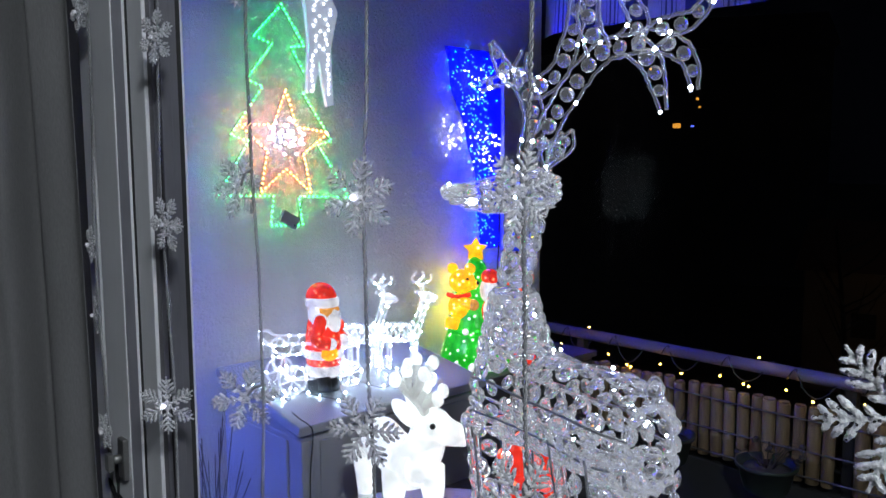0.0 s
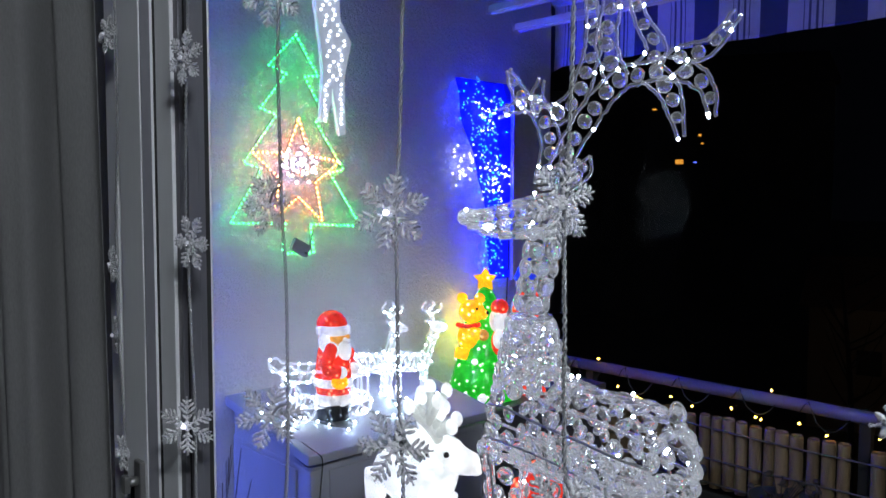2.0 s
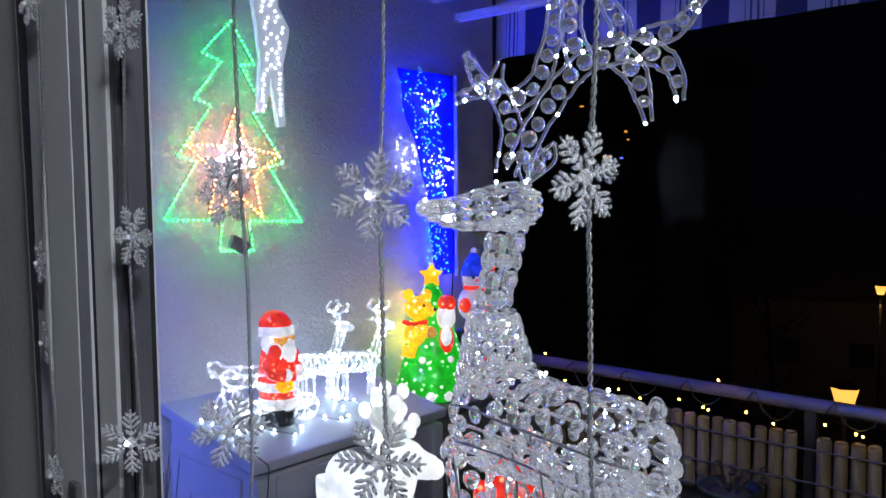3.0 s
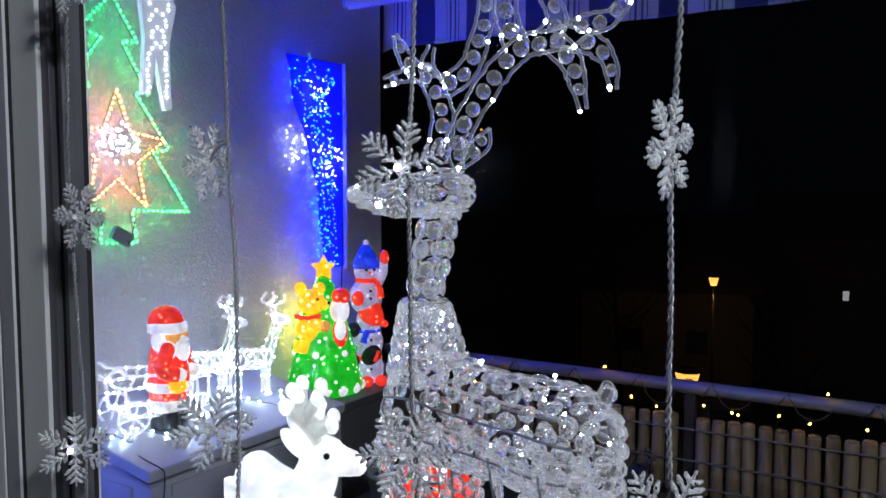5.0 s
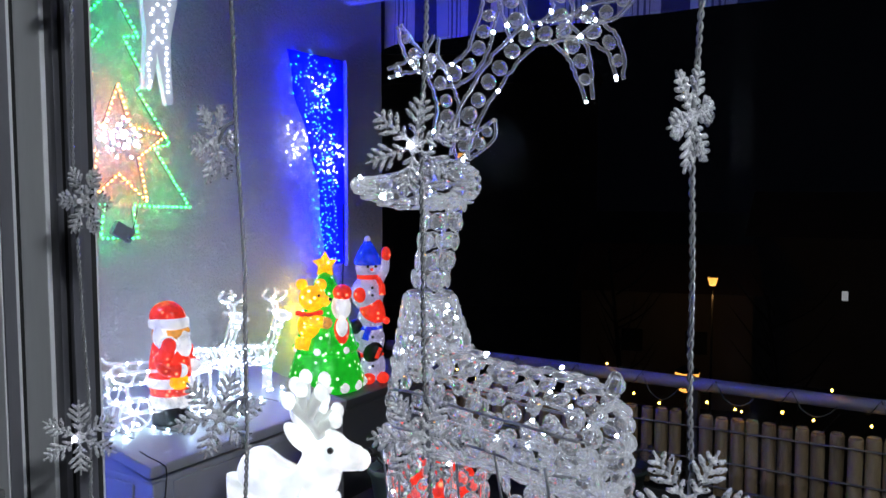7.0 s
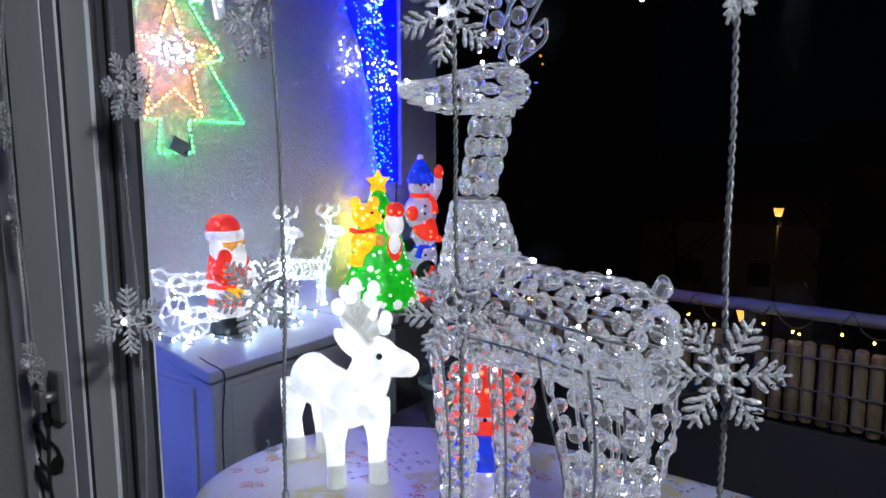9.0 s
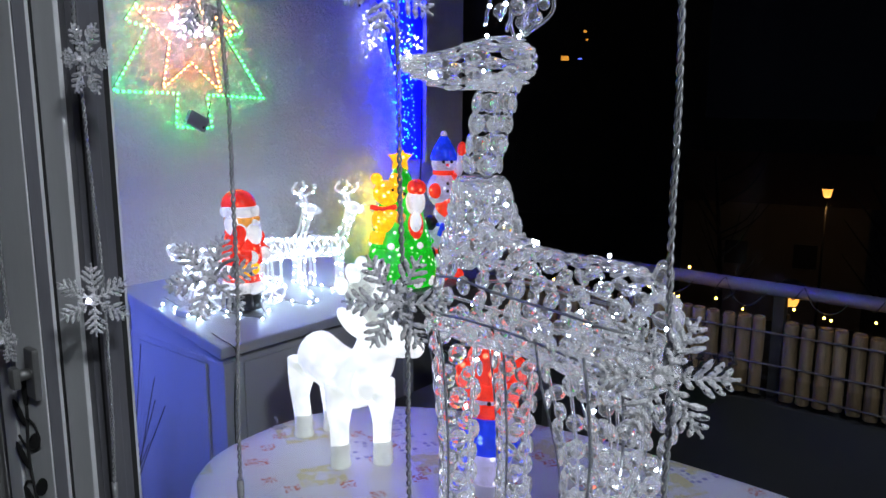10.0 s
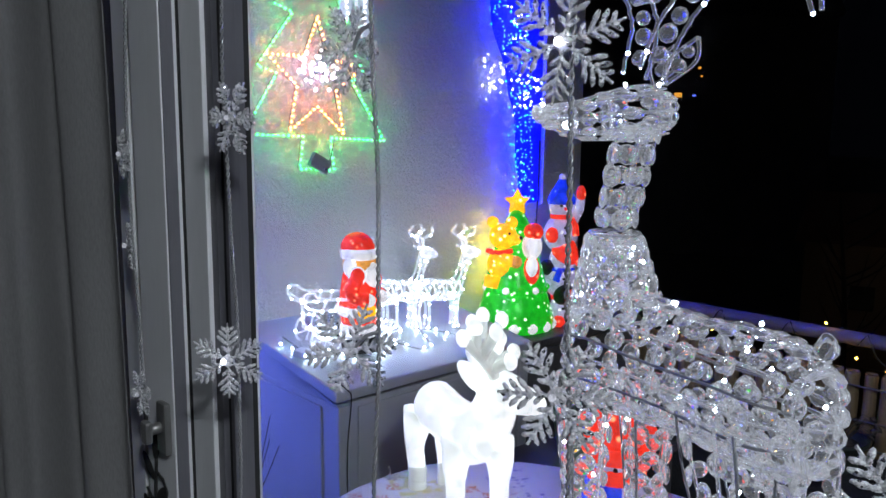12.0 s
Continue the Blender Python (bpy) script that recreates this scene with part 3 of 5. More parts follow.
# ---- the frosted fawn ----
def fawn():
    """Stands on z = 0, faces along +x and turns its head to its left."""
    s, seg = Shape(), 18
    spine = [((-0.108, 0, 0.160), 0.020, 0.026), ((-0.100, 0, 0.164), 0.037, 0.042), ((-0.080, 0, 0.168), 0.047, 0.050), ((-0.03, 0, 0.163), 0.046, 0.046), ((0.03, 0, 0.160), 0.048, 0.046), ((0.080, 0, 0.160), 0.050, 0.052), ((0.118, 0, 0.170), 0.036, 0.040)]
    rows = curve_points([p for p, _, _ in spine], 4)
    wid, tall = [w for _, w, _ in spine], [h for _, _, h in spine]
    sect = []
    for t, p in zip([i / 4 for i in range(len(rows))], rows):
        w, h = np.interp(t, range(7), wid), np.interp(t, range(7), tall)
        sect += [(p.x, p.y + w * math.cos(2 * math.pi * a / seg), p.z + h * math.sin(2 * math.pi * a / seg)) for a in range(seg)]
    fs = [(i * seg + a, i * seg + (a + 1) % seg, (i + 1) * seg + (a + 1) % seg, (i + 1) * seg + a) for i in range(len(rows) - 1) for a in range(seg)]
    fs += [tuple(range(seg)), tuple(range((len(rows) - 1) * seg, len(rows) * seg))[::-1]]
    s.add(sect, fs)
    s.tube(curve_points([(0.075, 0.002, 0.160), (0.100, 0.014, 0.198), (0.110, 0.026, 0.242)], 5), [0.050 - 0.0013 * i for i in range(11)], 0, 16)
    s.ball((-0.116, 0, 0.176), (0.014, 0.011, 0.020), 0, (0, -30, 0))
    # the head has its own axes: forward, left, up
    head = pose(0.112, 0.028, 0.248, 0, -6, 52)

    def blob(c, r, mat=0, rot=(0, 0, 0), seg=16, rings=9):
        m = head @ pose(*c, *rot) @ Matrix.Diagonal((*r, 1))
        s.lathe([(max(math.sin(math.pi * i / rings), 0.02), -math.cos(math.pi * i / rings)) for i in range(rings + 1)], mat, seg, m)

    blob((0, 0, 0), (0.044, 0.036, 0.040), 0, (0, 10, 0))
    s.tube([head @ p for p in curve_points([(0.004, 0, -0.002), (0.034, 0, -0.014), (0.062, 0, -0.024)], 4)], [0.035, 0.034, 0.033, 0.031, 0.028, 0.026, 0.0245, 0.023, 0.018], 0, 14)
    blob((0.059, 0, -0.024), (0.019, 0.021, 0.020))
    for d in (1, -1):
        blob((-0.040, d * 0.036, 0.040), (0.012, 0.026, 0.041), 0, (d * -30, -30, d * 10))
        blob((0.010, d * 0.0335, 0.010), (0.006, 0.006, 0.006), 2, seg=10, rings=6)
        base = Vector((-0.006, d * 0.016, 0.034))
        main = curve_points([base, base + Vector((-0.010, d * 0.012, 0.026)), base + Vector((-0.024, d * 0.026, 0.052)), base + Vector((-0.042, d * 0.040, 0.080))], 4)
        s.tube([head @ p for p in main], [0.0105 - 0.0001 * i for i in range(len(main))], 1, 10)
        tips = [main[-1]]
        for at, off in ((2, (0.036, d * 0.008, 0.016)), (6, (0.030, d * 0.012, 0.046)), (8, (0.004, d * 0.004, 0.042)), (4, (0.020, -d * 0.004, 0.030))):
            tip = main[at] + Vector(off)
            s.tube([head @ main[at], head @ main[at].lerp(tip, 0.6), head @ tip], [0.0095, 0.0095, 0.0095], 1, 10)
            tips.append(tip)
        for t in tips:
            blob(t, (0.0125, 0.0125, 0.016), 0, (0, 0, 0), 10, 6)
    for x, d, top in ((0.101, 1, 0.034), (0.069, -1, 0.036), (-0.090, 1, 0.036), (-0.096, -1, 0.036)):
        front, y = x > 0, d * (0.036 if x > 0 else 0.031)
        bend = 0.0 if front else -0.010
        pts = [(x, y * 0.75, 0.155), (x + bend * 0.5, y, 0.115), (x + bend, y, 0.080), (x + bend * 0.4, y, 0.055), (x, y, 0.036)]
        s.tube(curve_points(pts, 3), list(np.interp(np.linspace(0, 4, 13), range(5), [top, 0.025, 0.0185, 0.0175, 0.0175])), 0, 12)
        s.lathe([(0.0165, 0.046), (0.0185, 0.040), (0.0180, 0.028), (0.019, 0.012), (0.020, 0.002), (0.018, 0.0)], 1, 12, pose(x + 0.002, y, 0))
    return single("light_up_fawn", s, [FAWN, FAWN_DIM, BLACKPAINT], "glowing white frosted acrylic fawn with stubby antlers, on the tablecloth", "light-up figure", pose(1.047, 1.288, TZ + 0.002, 0, 0, -105))


fawn()


# ---- small lit figures, one plain mesh each ----
def red_hat_figure():
    s = Shape()
    s.lathe([(0.030, 0.0), (0.052, 0.002), (0.055, 0.03), (0.048, 0.05)], 2, 20)
    s.lathe([(0.050, 0.045), (0.060, 0.055), (0.062, 0.075), (0.056, 0.082)], 1, 20)
    s.lathe([(0.056, 0.080), (0.062, 0.12), (0.058, 0.17), (0.050, 0.215), (0.046, 0.225)], 0, 20)
    s.ball((0, 0, 0.245), (0.050, 0.048, 0.048), 3)
    s.lathe([(0.046, 0.262), (0.056, 0.266), (0.057, 0.285), (0.050, 0.292)], 1, 20)
    s.ball((-0.004, 0, 0.292), (0.052, 0.050, 0.045), 0)
    s.ball((0.030, 0, 0.215), (0.034, 0.036, 0.044), 1)
    s.ball((0.050, 0, 0.248), (0.012, 0.018, 0.010), 1)
    s.ball((0.055, 0, 0.258), (0.009, 0.008, 0.008), 3, seg=10, rings=6)
    for d in (1, -1):
        s.ball((0.046, d * 0.016, 0.268), 0.0045, 2, seg=8, rings=5)
        s.ball((-0.004, d * 0.048, 0.245), (0.022, 0.014, 0.030), 1)
        s.tube(curve_points([(0, d * 0.055, 0.20), (0.02, d * 0.070, 0.165), (0.05, d * 0.045, 0.155)], 4), [0.021] * 9, 0, 12)
        s.ball((0.054, d * 0.040, 0.155), 0.019, 1, seg=12, rings=7)
        s.ball((0.015, d * 0.066, 0.195), 0.026, 0, seg=12, rings=7)
        s.tube([(0.02, d * 0.034, 0.05), (0.025, d * 0.034, 0.012)], 0.024, 2, 12)
    s.ball((0.040, -0.030, 0.122), (0.030, 0.034, 0.022), 4)
    s.lathe([(0.060, 0.104), (0.066, 0.108), (0.066, 0.128), (0.060, 0.132)], 1, 20)
    s.tube(curve_points([(0.005, -0.056, 0.185), (0.022, -0.072, 0.20), (0.030, -0.066, 0.222)], 4), [0.022] * 9, 0, 12)
    s.ball((0.026, -0.060, 0.222), (0.027, 0.027, 0.028), 1, seg=14, rings=8)
    s.ball((0.036, -0.076, 0.226), (0.021, 0.019, 0.022), 0, seg=14, rings=8)
    return single("light_up_figure", s, [G_RED, G_WHITE, BLACKPAINT, G_SKIN, G_YELLOW], "glowing plastic figure in red coat and hat on the box", "light-up figure", pose(1.230, 1.825, 0.9035, 0, 0, -68) @ Matrix.Diagonal((0.86, 0.76, 0.89, 1)))


red_hat_figure()


def tree_figure():
    s = Shape()
    s.lathe([(0.100, 0.0), (0.116, 0.006), (0.120, 0.03), (0.094, 0.12), (0.080, 0.135)], 0, 24)
    s.lathe([(0.098, 0.12), (0.096, 0.135), (0.068, 0.225), (0.058, 0.24)], 0, 24)
    s.lathe([(0.074, 0.225), (0.070, 0.24), (0.032, 0.335), (0.014, 0.362)], 0, 20)
    for k in range(13):
        w = 2 * math.pi * k / 13
        s.ball((0.108 * math.cos(w), 0.108 * math.sin(w), 0.022), (0.020, 0.020, 0.018), 2, seg=8, rings=5)
        s.ball((0.090 * math.cos(w + 0.2), 0.090 * math.sin(w + 0.2), 0.130), (0.014, 0.014, 0.012), 2 if k % 2 else 0, seg=8, rings=5)
    # star on the top
    star = []
    for k in range(10):
        w = math.pi / 2 + math.pi * k / 5
        r = 0.040 if k % 2 == 0 else 0.021
        star.append((r * math.cos(w), r * math.sin(w)))
    sv = [(x, -0.012, 0.385 + z) for x, z in star] + [(x, 0.012, 0.385 + z) for x, z in star] + [(0, -0.020, 0.385), (0, 0.020, 0.385)]
    sf = [(k, (k + 1) % 10, 20) for k in range(10)] + [(10 + (k + 1) % 10, 10 + k, 21) for k in range(10)] + [(k, 10 + k, 10 + (k + 1) % 10, (k + 1) % 10) for k in range(10)]
    s.add(sv, sf, 1, False)
    s.tube([(0, 0, 0.33), (0, 0, 0.38)], [0.016, 0.013], 1, 10)
    # a yellow bear climbing the tree, and a small red and white figure behind it
    b = Vector((-0.036, -0.066, 0.022))
    s.ball(b + Vector((-0.006, 0, 0.185)), (0.036, 0.034, 0.042), 1)
    s.ball(b + Vector((0.006, -0.006, 0.268)), (0.042, 0.040, 0.038), 1)
    s.ball(b + Vector((0.042, -0.022, 0.262)), (0.020, 0.020, 0.017), 1)
    s.ball(b + Vector((0.061, -0.028, 0.267)), 0.006, 3, seg=8, rings=5)
    s.ball(b + Vector((0.030, -0.042, 0.280)), 0.0045, 3, seg=8, rings=5)
    for dx in (-0.026, 0.030):
        s.ball(b + Vector((dx, 0.0, 0.308)), (0.018, 0.014, 0.018), 1, seg=12, rings=7)
    s.tube([b + Vector((-0.01, -0.030, 0.21)), b + Vector((0.05, -0.050, 0.20))], [0.019, 0.016], 1, 10)
    s.ball(b + Vector((0.052, -0.050, 0.20)), 0.018, 5, seg=10, rings=6)
    s.tube([b + Vector((-0.02, -0.02, 0.15)), b + Vector((-0.025, -0.03, 0.118))], [0.024, 0.020], 1, 10)
    s.tube(curve_points([b + Vector((-0.038, -0.015, 0.225)), b + Vector((0.0, -0.042, 0.222)), b + Vector((0.036, -0.022, 0.228))], 4), 0.008, 4, 8)
    c = Vector((0.054, -0.058, 0.0))
    s.ball(c + Vector((0, 0, 0.262)), (0.030, 0.032, 0.042), 2)
    s.ball(c + Vector((0.004, -0.004, 0.305)), (0.029, 0.029, 0.026), 4)
    s.ball(c + Vector((0, 0, 0.19)), (0.024, 0.028, 0.045), 4)
    s.ball(c + Vector((0.004, -0.026, 0.205)), (0.018, 0.012, 0.03), 2)
    # added diodes, hidden behind the bear, that throw yellow glow on the wall
    for k in range(9):
        s.ball((-0.070 - 0.008 * (k % 2), 0.062 + 0.004 * (k % 3), 0.12 + 0.022 * k), 0.0045, 6, seg=6, rings=4)
    return single("light_up_tree_figure", s, [G_GREEN, G_YELLOW, G_WHITE, BLACKPAINT, G_RED, G_SKIN, LED_BACK_GLOW], "glowing green plastic fir with yellow star and bear, on cabinet", "light-up figure", pose(1.945, 1.945, 0.822, 0, 0, -56) @ Matrix.Scale(1.06, 4))


tree_figure()


def snowman_stack():
    s = Shape()
    s.ball((0, 0, 0.055), (0.055, 0.052, 0.058), 0)
    s.ball((0, 0, 0.145), (0.052, 0.050, 0.062), 0)
    s.ball((0.004, 0, 0.215), (0.044, 0.042, 0.046), 0)
    s.ball((-0.006, 0, 0.300), (0.056, 0.052, 0.062), 0)
    s.ball((-0.002, 0, 0.385), (0.044, 0.042, 0.043), 0)
    s.lathe([(0.045, 0.398), (0.047, 0.408), (0.034, 0.440), (0.018, 0.468), (0.010, 0.478)], 2, 18, pose(-0.004, 0, 0))
    s.ball((-0.004, 0, 0.482), 0.012, 0, seg=10, rings=6)
    s.lathe([(0.036, 0.350), (0.042, 0.352), (0.042, 0.364), (0.036, 0.366)], 1, 18)
    s.tube([(0.030, -0.030, 0.356), (0.044, -0.034, 0.33), (0.046, -0.034, 0.30)], [0.009, 0.010, 0.012], 1, 8)
    s.tube([(0.03, 0.01, 0.335), (0.055, -0.035, 0.385), (0.058, -0.045, 0.425)], [0.016, 0.015, 0.014], 0, 10)
    s.ball((0.059, -0.047, 0.436), (0.016, 0.016, 0.026), 1, seg=12, rings=7)
    s.ball((-0.028, -0.046, 0.300), (0.022, 0.014, 0.026), 1, seg=12, rings=7)
    s.lathe([(0.046, -0.01), (0.048, 0.0), (0.028, 0.030), (0.008, 0.050)], 1, 16, pose(0.014, -0.014, 0.240, 24, 30, 0))
    s.ball((0.058, -0.03, 0.212), 0.013, 1, seg=10, rings=6)
    s.lathe([(0.040, 0.180), (0.045, 0.184), (0.040, 0.192)], 2, 16)
    s.tube([(0.0, -0.042, 0.188), (-0.012, -0.052, 0.15)], [0.010, 0.012], 2, 8)
    s.ball((-0.044, -0.020, 0.190), (0.026, 0.022, 0.026), 3, seg=12, rings=7)
    s.ball((-0.052, -0.030, 0.085), (0.030, 0.024, 0.026), 3, seg=12, rings=7)
    s.ball((0.014, -0.046, 0.108), (0.030, 0.020, 0.038), 3, (0, 40, 0), 12, 7)
    s.tube([(0.026, -0.064, 0.09), (0.040, -0.056, 0.125)], 0.007, 1, 8)
    s.lathe([(0.044, 0.088), (0.050, 0.092), (0.044, 0.100)], 1, 16)
    for x, y in ((0.0, -0.046), (0.046, -0.030)):
        s.ball((x, y, 0.018), (0.022, 0.018, 0.020), 1, seg=12, rings=7)
    for z, sx in ((0.395, 0.012), (0.222, 0.020)):
        for d in (1, -1):
            s.ball((sx + d * 0.013, -0.042 + 0.003 * d, z), 0.0055, 3, seg=8, rings=5)
        s.tube([(sx, -0.043, z - 0.010), (sx + 0.004, -0.058, z - 0.013)], [0.006, 0.002], 1, 8)
    for z in (0.325, 0.30, 0.16, 0.062):
        s.ball((0.014, -0.052, z), 0.005, 3, seg=8, rings=5)
    return single("light_up_snowmen", s, [G_LILAC, G_RED, G_BLUE, BLACKPAINT], "stack of pale lit snowmen in coloured hats on the cabinet", "light-up figure", pose(2.10, 1.885, 0.822, 0, 0, -56))


snowman_stack()


def table_snowman():
    s = Shape()
    s.lathe([(0.030, 0.0), (0.036, 0.003), (0.040, 0.04), (0.046, 0.066)], 0, 20)
    s.lathe([(0.044, 0.062), (0.054, 0.068), (0.056, 0.098), (0.050, 0.128), (0.040, 0.134)], 2, 20)
    s.ball((0.030, -0.036, 0.118), (0.030, 0.026, 0.026), 0, seg=14, rings=8)
    s.ball((-0.040, -0.020, 0.075), (0.020, 0.020, 0.026), 0, seg=14, rings=8)
    s.lathe([(0.040, 0.130), (0.050, 0.134), (0.050, 0.150), (0.044, 0.158)], 1, 20)
    s.ball((0, 0, 0.160), (0.047, 0.045, 0.026), 0)
    s.lathe([(0.048, 0.166), (0.054, 0.171), (0.053, 0.190), (0.048, 0.196)], 1, 20)
    s.lathe([(0.049, 0.192), (0.047, 0.215), (0.040, 0.240), (0.026, 0.260), (0.010, 0.268)], 1, 18)
    s.tube([(-0.03, -0.05, 0.12), (-0.040, -0.058, 0.095), (-0.040, -0.060, 0.070)], [0.012, 0.014, 0.014], 2, 8)
    for d in (1, -1):
        s.ball((0.010 + d * 0.014, -0.041, 0.160), 0.005, 3, seg=8, rings=5)
        s.ball((d * 0.050, -0.014, 0.205), (0.014, 0.016, 0.030), 1, seg=12, rings=7)
    return single("light_up_snowman", s, [G_LILAC, G_RED, G_BLUE, BLACKPAINT], "lit plastic snowman with red hat and blue scarf, on the tablecloth", "light-up figure", pose(1.128, 0.985, TZ + 0.002, 0, 0, -52))


table_snowman()


# ---- against the side wall ----
def storage_box():
    """A resin garden box whose lid rises gently to the wall."""
    b = holder("storage_box", pose(0, 0, 0), "grey resin storage box with a shut, gently sloping lid", "storage box")
    x0, x1, y0, y1 = 1.062, 1.70, 1.685, 2.085
    part("body", Shape().box((x0, y0, 0.0), (x1, y1, 0.835), bevel=0.006), RESIN, b)
    lid = Shape()
    lid.box((x0 - 0.014, -0.018, -0.028), (x1 + 0.014, 0.425, 0.0), 0, 0.006, pose(0, y0, 0.876, 9.6))
    part("lid", lid, RESIN, b)
    part("front_panel", Shape().box((x0 + 0.055, y0 - 0.006, 0.04), (x1 - 0.055, y0, 0.822), bevel=0.003), RESIN, b)
    for x in (x0 - 0.003, x1 - 0.032):
        part("corner_post", Shape().box((x, y0 - 0.009, 0.0), (x + 0.036, y0 + 0.03, 0.832), bevel=0.004), RESIN, b)
    part("side_panel", Shape().box((x0 - 0.006, y0 + 0.06, 0.04), (x0, y1 - 0.05, 0.82), bevel=0.003), RESIN, b)
    part("back_wall", Shape().box((x0 + 0.01, y1 - 0.03, 0.83), (x1 - 0.01, y1 - 0.005, 0.925)), RESIN, b)
    for x in (x0 + 0.002, x1 - 0.022):
        part("lid_cheek", Shape().add([(x, y0, 0.83), (x, y1 - 0.01, 0.83), (x, y1 - 0.01, 0.922), (x + 0.02, y0, 0.83), (x + 0.02, y1 - 0.01, 0.83), (x + 0.02, y1 - 0.01, 0.922)], [(0, 2, 1), (3, 4, 5), (0, 1, 4, 3), (1, 2, 5, 4), (0, 3, 5, 2)], 0, False), RESIN, b)
    return b


storage_box()
cab = holder("cabinet", pose(0, 0, 0), "low dark grey cabinet standing by the side wall", "cabinet")
part("body", Shape().box((1.735, 1.80, 0.0), (2.42, 2.085, 0.80), bevel=0.004), CABINET, cab)
part("top", Shape().box((1.725, 1.785, 0.80), (2.43, 2.09, 0.822), bevel=0.004), CABINET, cab)
part("door", Shape().box((1.745, 1.788, 0.05), (2.075, 1.80, 0.79), bevel=0.003), CABINET, cab)
part("door", Shape().box((2.08, 1.788, 0.05), (2.41, 1.80, 0.79), bevel=0.003), CABINET, cab)


def planter(x, y, z, r, h, mat, label, leaves):
    p = holder("plant_pot", pose(x, y, z), label, "plant pot")
    part("pot", Shape().lathe([(r * 0.7, 0.0), (r * 0.74, 0.004), (r * 0.95, h * 0.86), (r * 1.05, h * 0.87), (r * 1.06, h), (r * 0.97, h), (r * 0.93, h * 0.8)], 0, 28), mat, p)
    rng, s = random.Random(int(x * 1000)), Shape()
    s.lathe([(r * 0.93, h * 0.78), (r * 0.5, h * 0.84), (0.002, h * 0.85)], 0, 20)
    for _ in range(leaves):
        a, d, up = rng.uniform(0, 6.28), rng.uniform(0.3, 1.5) * r, rng.uniform(0.2, 0.9) * r
        s.tube([(0.2 * d * math.cos(a), 0.2 * d * math.sin(a), h * 0.85), (0.7 * d * math.cos(a), 0.7 * d * math.sin(a), h + up), (d * math.cos(a), d * math.sin(a), h + up * 0.8)], [0.002, 0.0015, 0.0008], 0, 4)
        s.ball((d * math.cos(a), d * math.sin(a), h + up * 0.8), (0.016, 0.010, 0.004), 0, (rng.uniform(-50, 50), rng.uniform(-50, 50), rng.uniform(0, 360)), 7, 4)
    part("dry_plant", s, SOIL, p)


crate = holder("plant_shelf", pose(0, 0, 0), "dark low shelf for plant pots beside the cabinet", "shelf")
part("board", Shape().box((1.50, 1.36, 0.575), (1.98, 1.64, 0.60), bevel=0.003), CABINET, crate)
for x in (1.51, 1.95):
    for y in (1.37, 1.61):
        part("leg", Shape().box((x, y, 0), (x + 0.02, y + 0.02, 0.575)), CABINET, crate)
planter(1.70, 1.49, 0.602, 0.075, 0.12, POT_PALE, "pale green flower pot with a withered plant", 26)
planter(1.88, 1.52, 0.602, 0.07, 0.11, POT, "dark pot with a dry plant", 30)
planter(2.38, 1.45, 0.50, 0.09, 0.10, POT, "dark green bowl with dry stems on the parapet", 14)
planter(2.385, 1.10, 0.50, 0.09, 0.09, POT, "dark green bowl with dry stems on the parapet", 14)
twig = Shape()
rng = random.Random(3)
for _ in range(26):
    a, h = rng.uniform(0, 6.28), rng.uniform(0.25, 0.55)
    d = rng.uniform(0.03, 0.12)
    twig.tube(curve_points([(0, 0, 0.30), (0.4 * d * math.cos(a), 0.4 * d * math.sin(a), 0.30 + h * 0.5), (d * math.cos(a + 0.4), d * math.sin(a + 0.4), 0.30 + h)], 4), 0.0013, 0, 4)
twigs = holder("twig_pot", pose(0.96, 1.98, 0.0), "tall pot of bare dry twigs by the box", "plant")
part("twigs", twig, TWIG, twigs)
part("pot", Shape().lathe([(0.05, 0), (0.07, 0.30), (0.075, 0.32), (0.066, 0.32), (0.06, 0.28)], 0, 20), POT, twigs)


# ---- lights on the side wall ----
def outline_light(name, lines, mat, step, r, label, y):
    """A wire outline held off the wall, with diodes along it."""
    o = holder(name, pose(0.024, 0, 0.003), label, "wall light")
    wire = Shape()
    me = bulb_mesh(r, mat)
    for line in lines:
        pts = [(x, y + 0.012, z) for x, z in line]
        wire.tube(pts, 0.0008, 0, 5)
        for p in along(pts, step):
            part("bulb", me, None, o, m=pose(p.x, y, p.z))
    part("wire", wire, CABLE_DARK, o)
    return o


TW = WALL_Y - 0.046
fir = [(1.242, 1.978), (1.150, 1.882), (1.208, 1.863), (1.123, 1.758), (1.175, 1.743), (1.069, 1.603), (1.125, 1.588), (1.025, 1.435), (1.200, 1.430), (1.188, 1.345), (1.297, 1.339)]
fir_right = [(1.242, 1.978), (1.316, 1.868), (1.271, 1.862), (1.348, 1.735), (1.305, 1.735), (1.408, 1.592), (1.357, 1.580), (1.470, 1.418), (1.285, 1.426), (1.297, 1.339)]
outline_light("tree_light", [fir, fir_right], LED_GREEN, 0.0150, 0.0025, "green glowing fir outline of small lights before the wall", TW)
sx, sz, star = 1.238, 1.582, []
tips = [(1.242, 1.735), (1.386, 1.615), (1.321, 1.436), (1.152, 1.442), (1.090, 1.632)]
for k in range(6):
    (x0, z0), (x1, z1) = tips[k % 5], tips[(k + 1) % 5]
    star += [(x0, z0)] + ([(sx + 0.52 * ((x0 + x1) / 2 - sx), sz + 0.52 * ((z0 + z1) / 2 - sz))] if k < 5 else [])
outline_light("star_light", [star], LED_AMBER, 0.0150, 0.0025, "amber glowing star outline of small lights before the wall", TW - 0.012)
burst = holder("burst_light", pose(sx + 0.020, TW - 0.020, sz + 0.018), "cluster of dazzling white lights at the star's middle", "wall light")
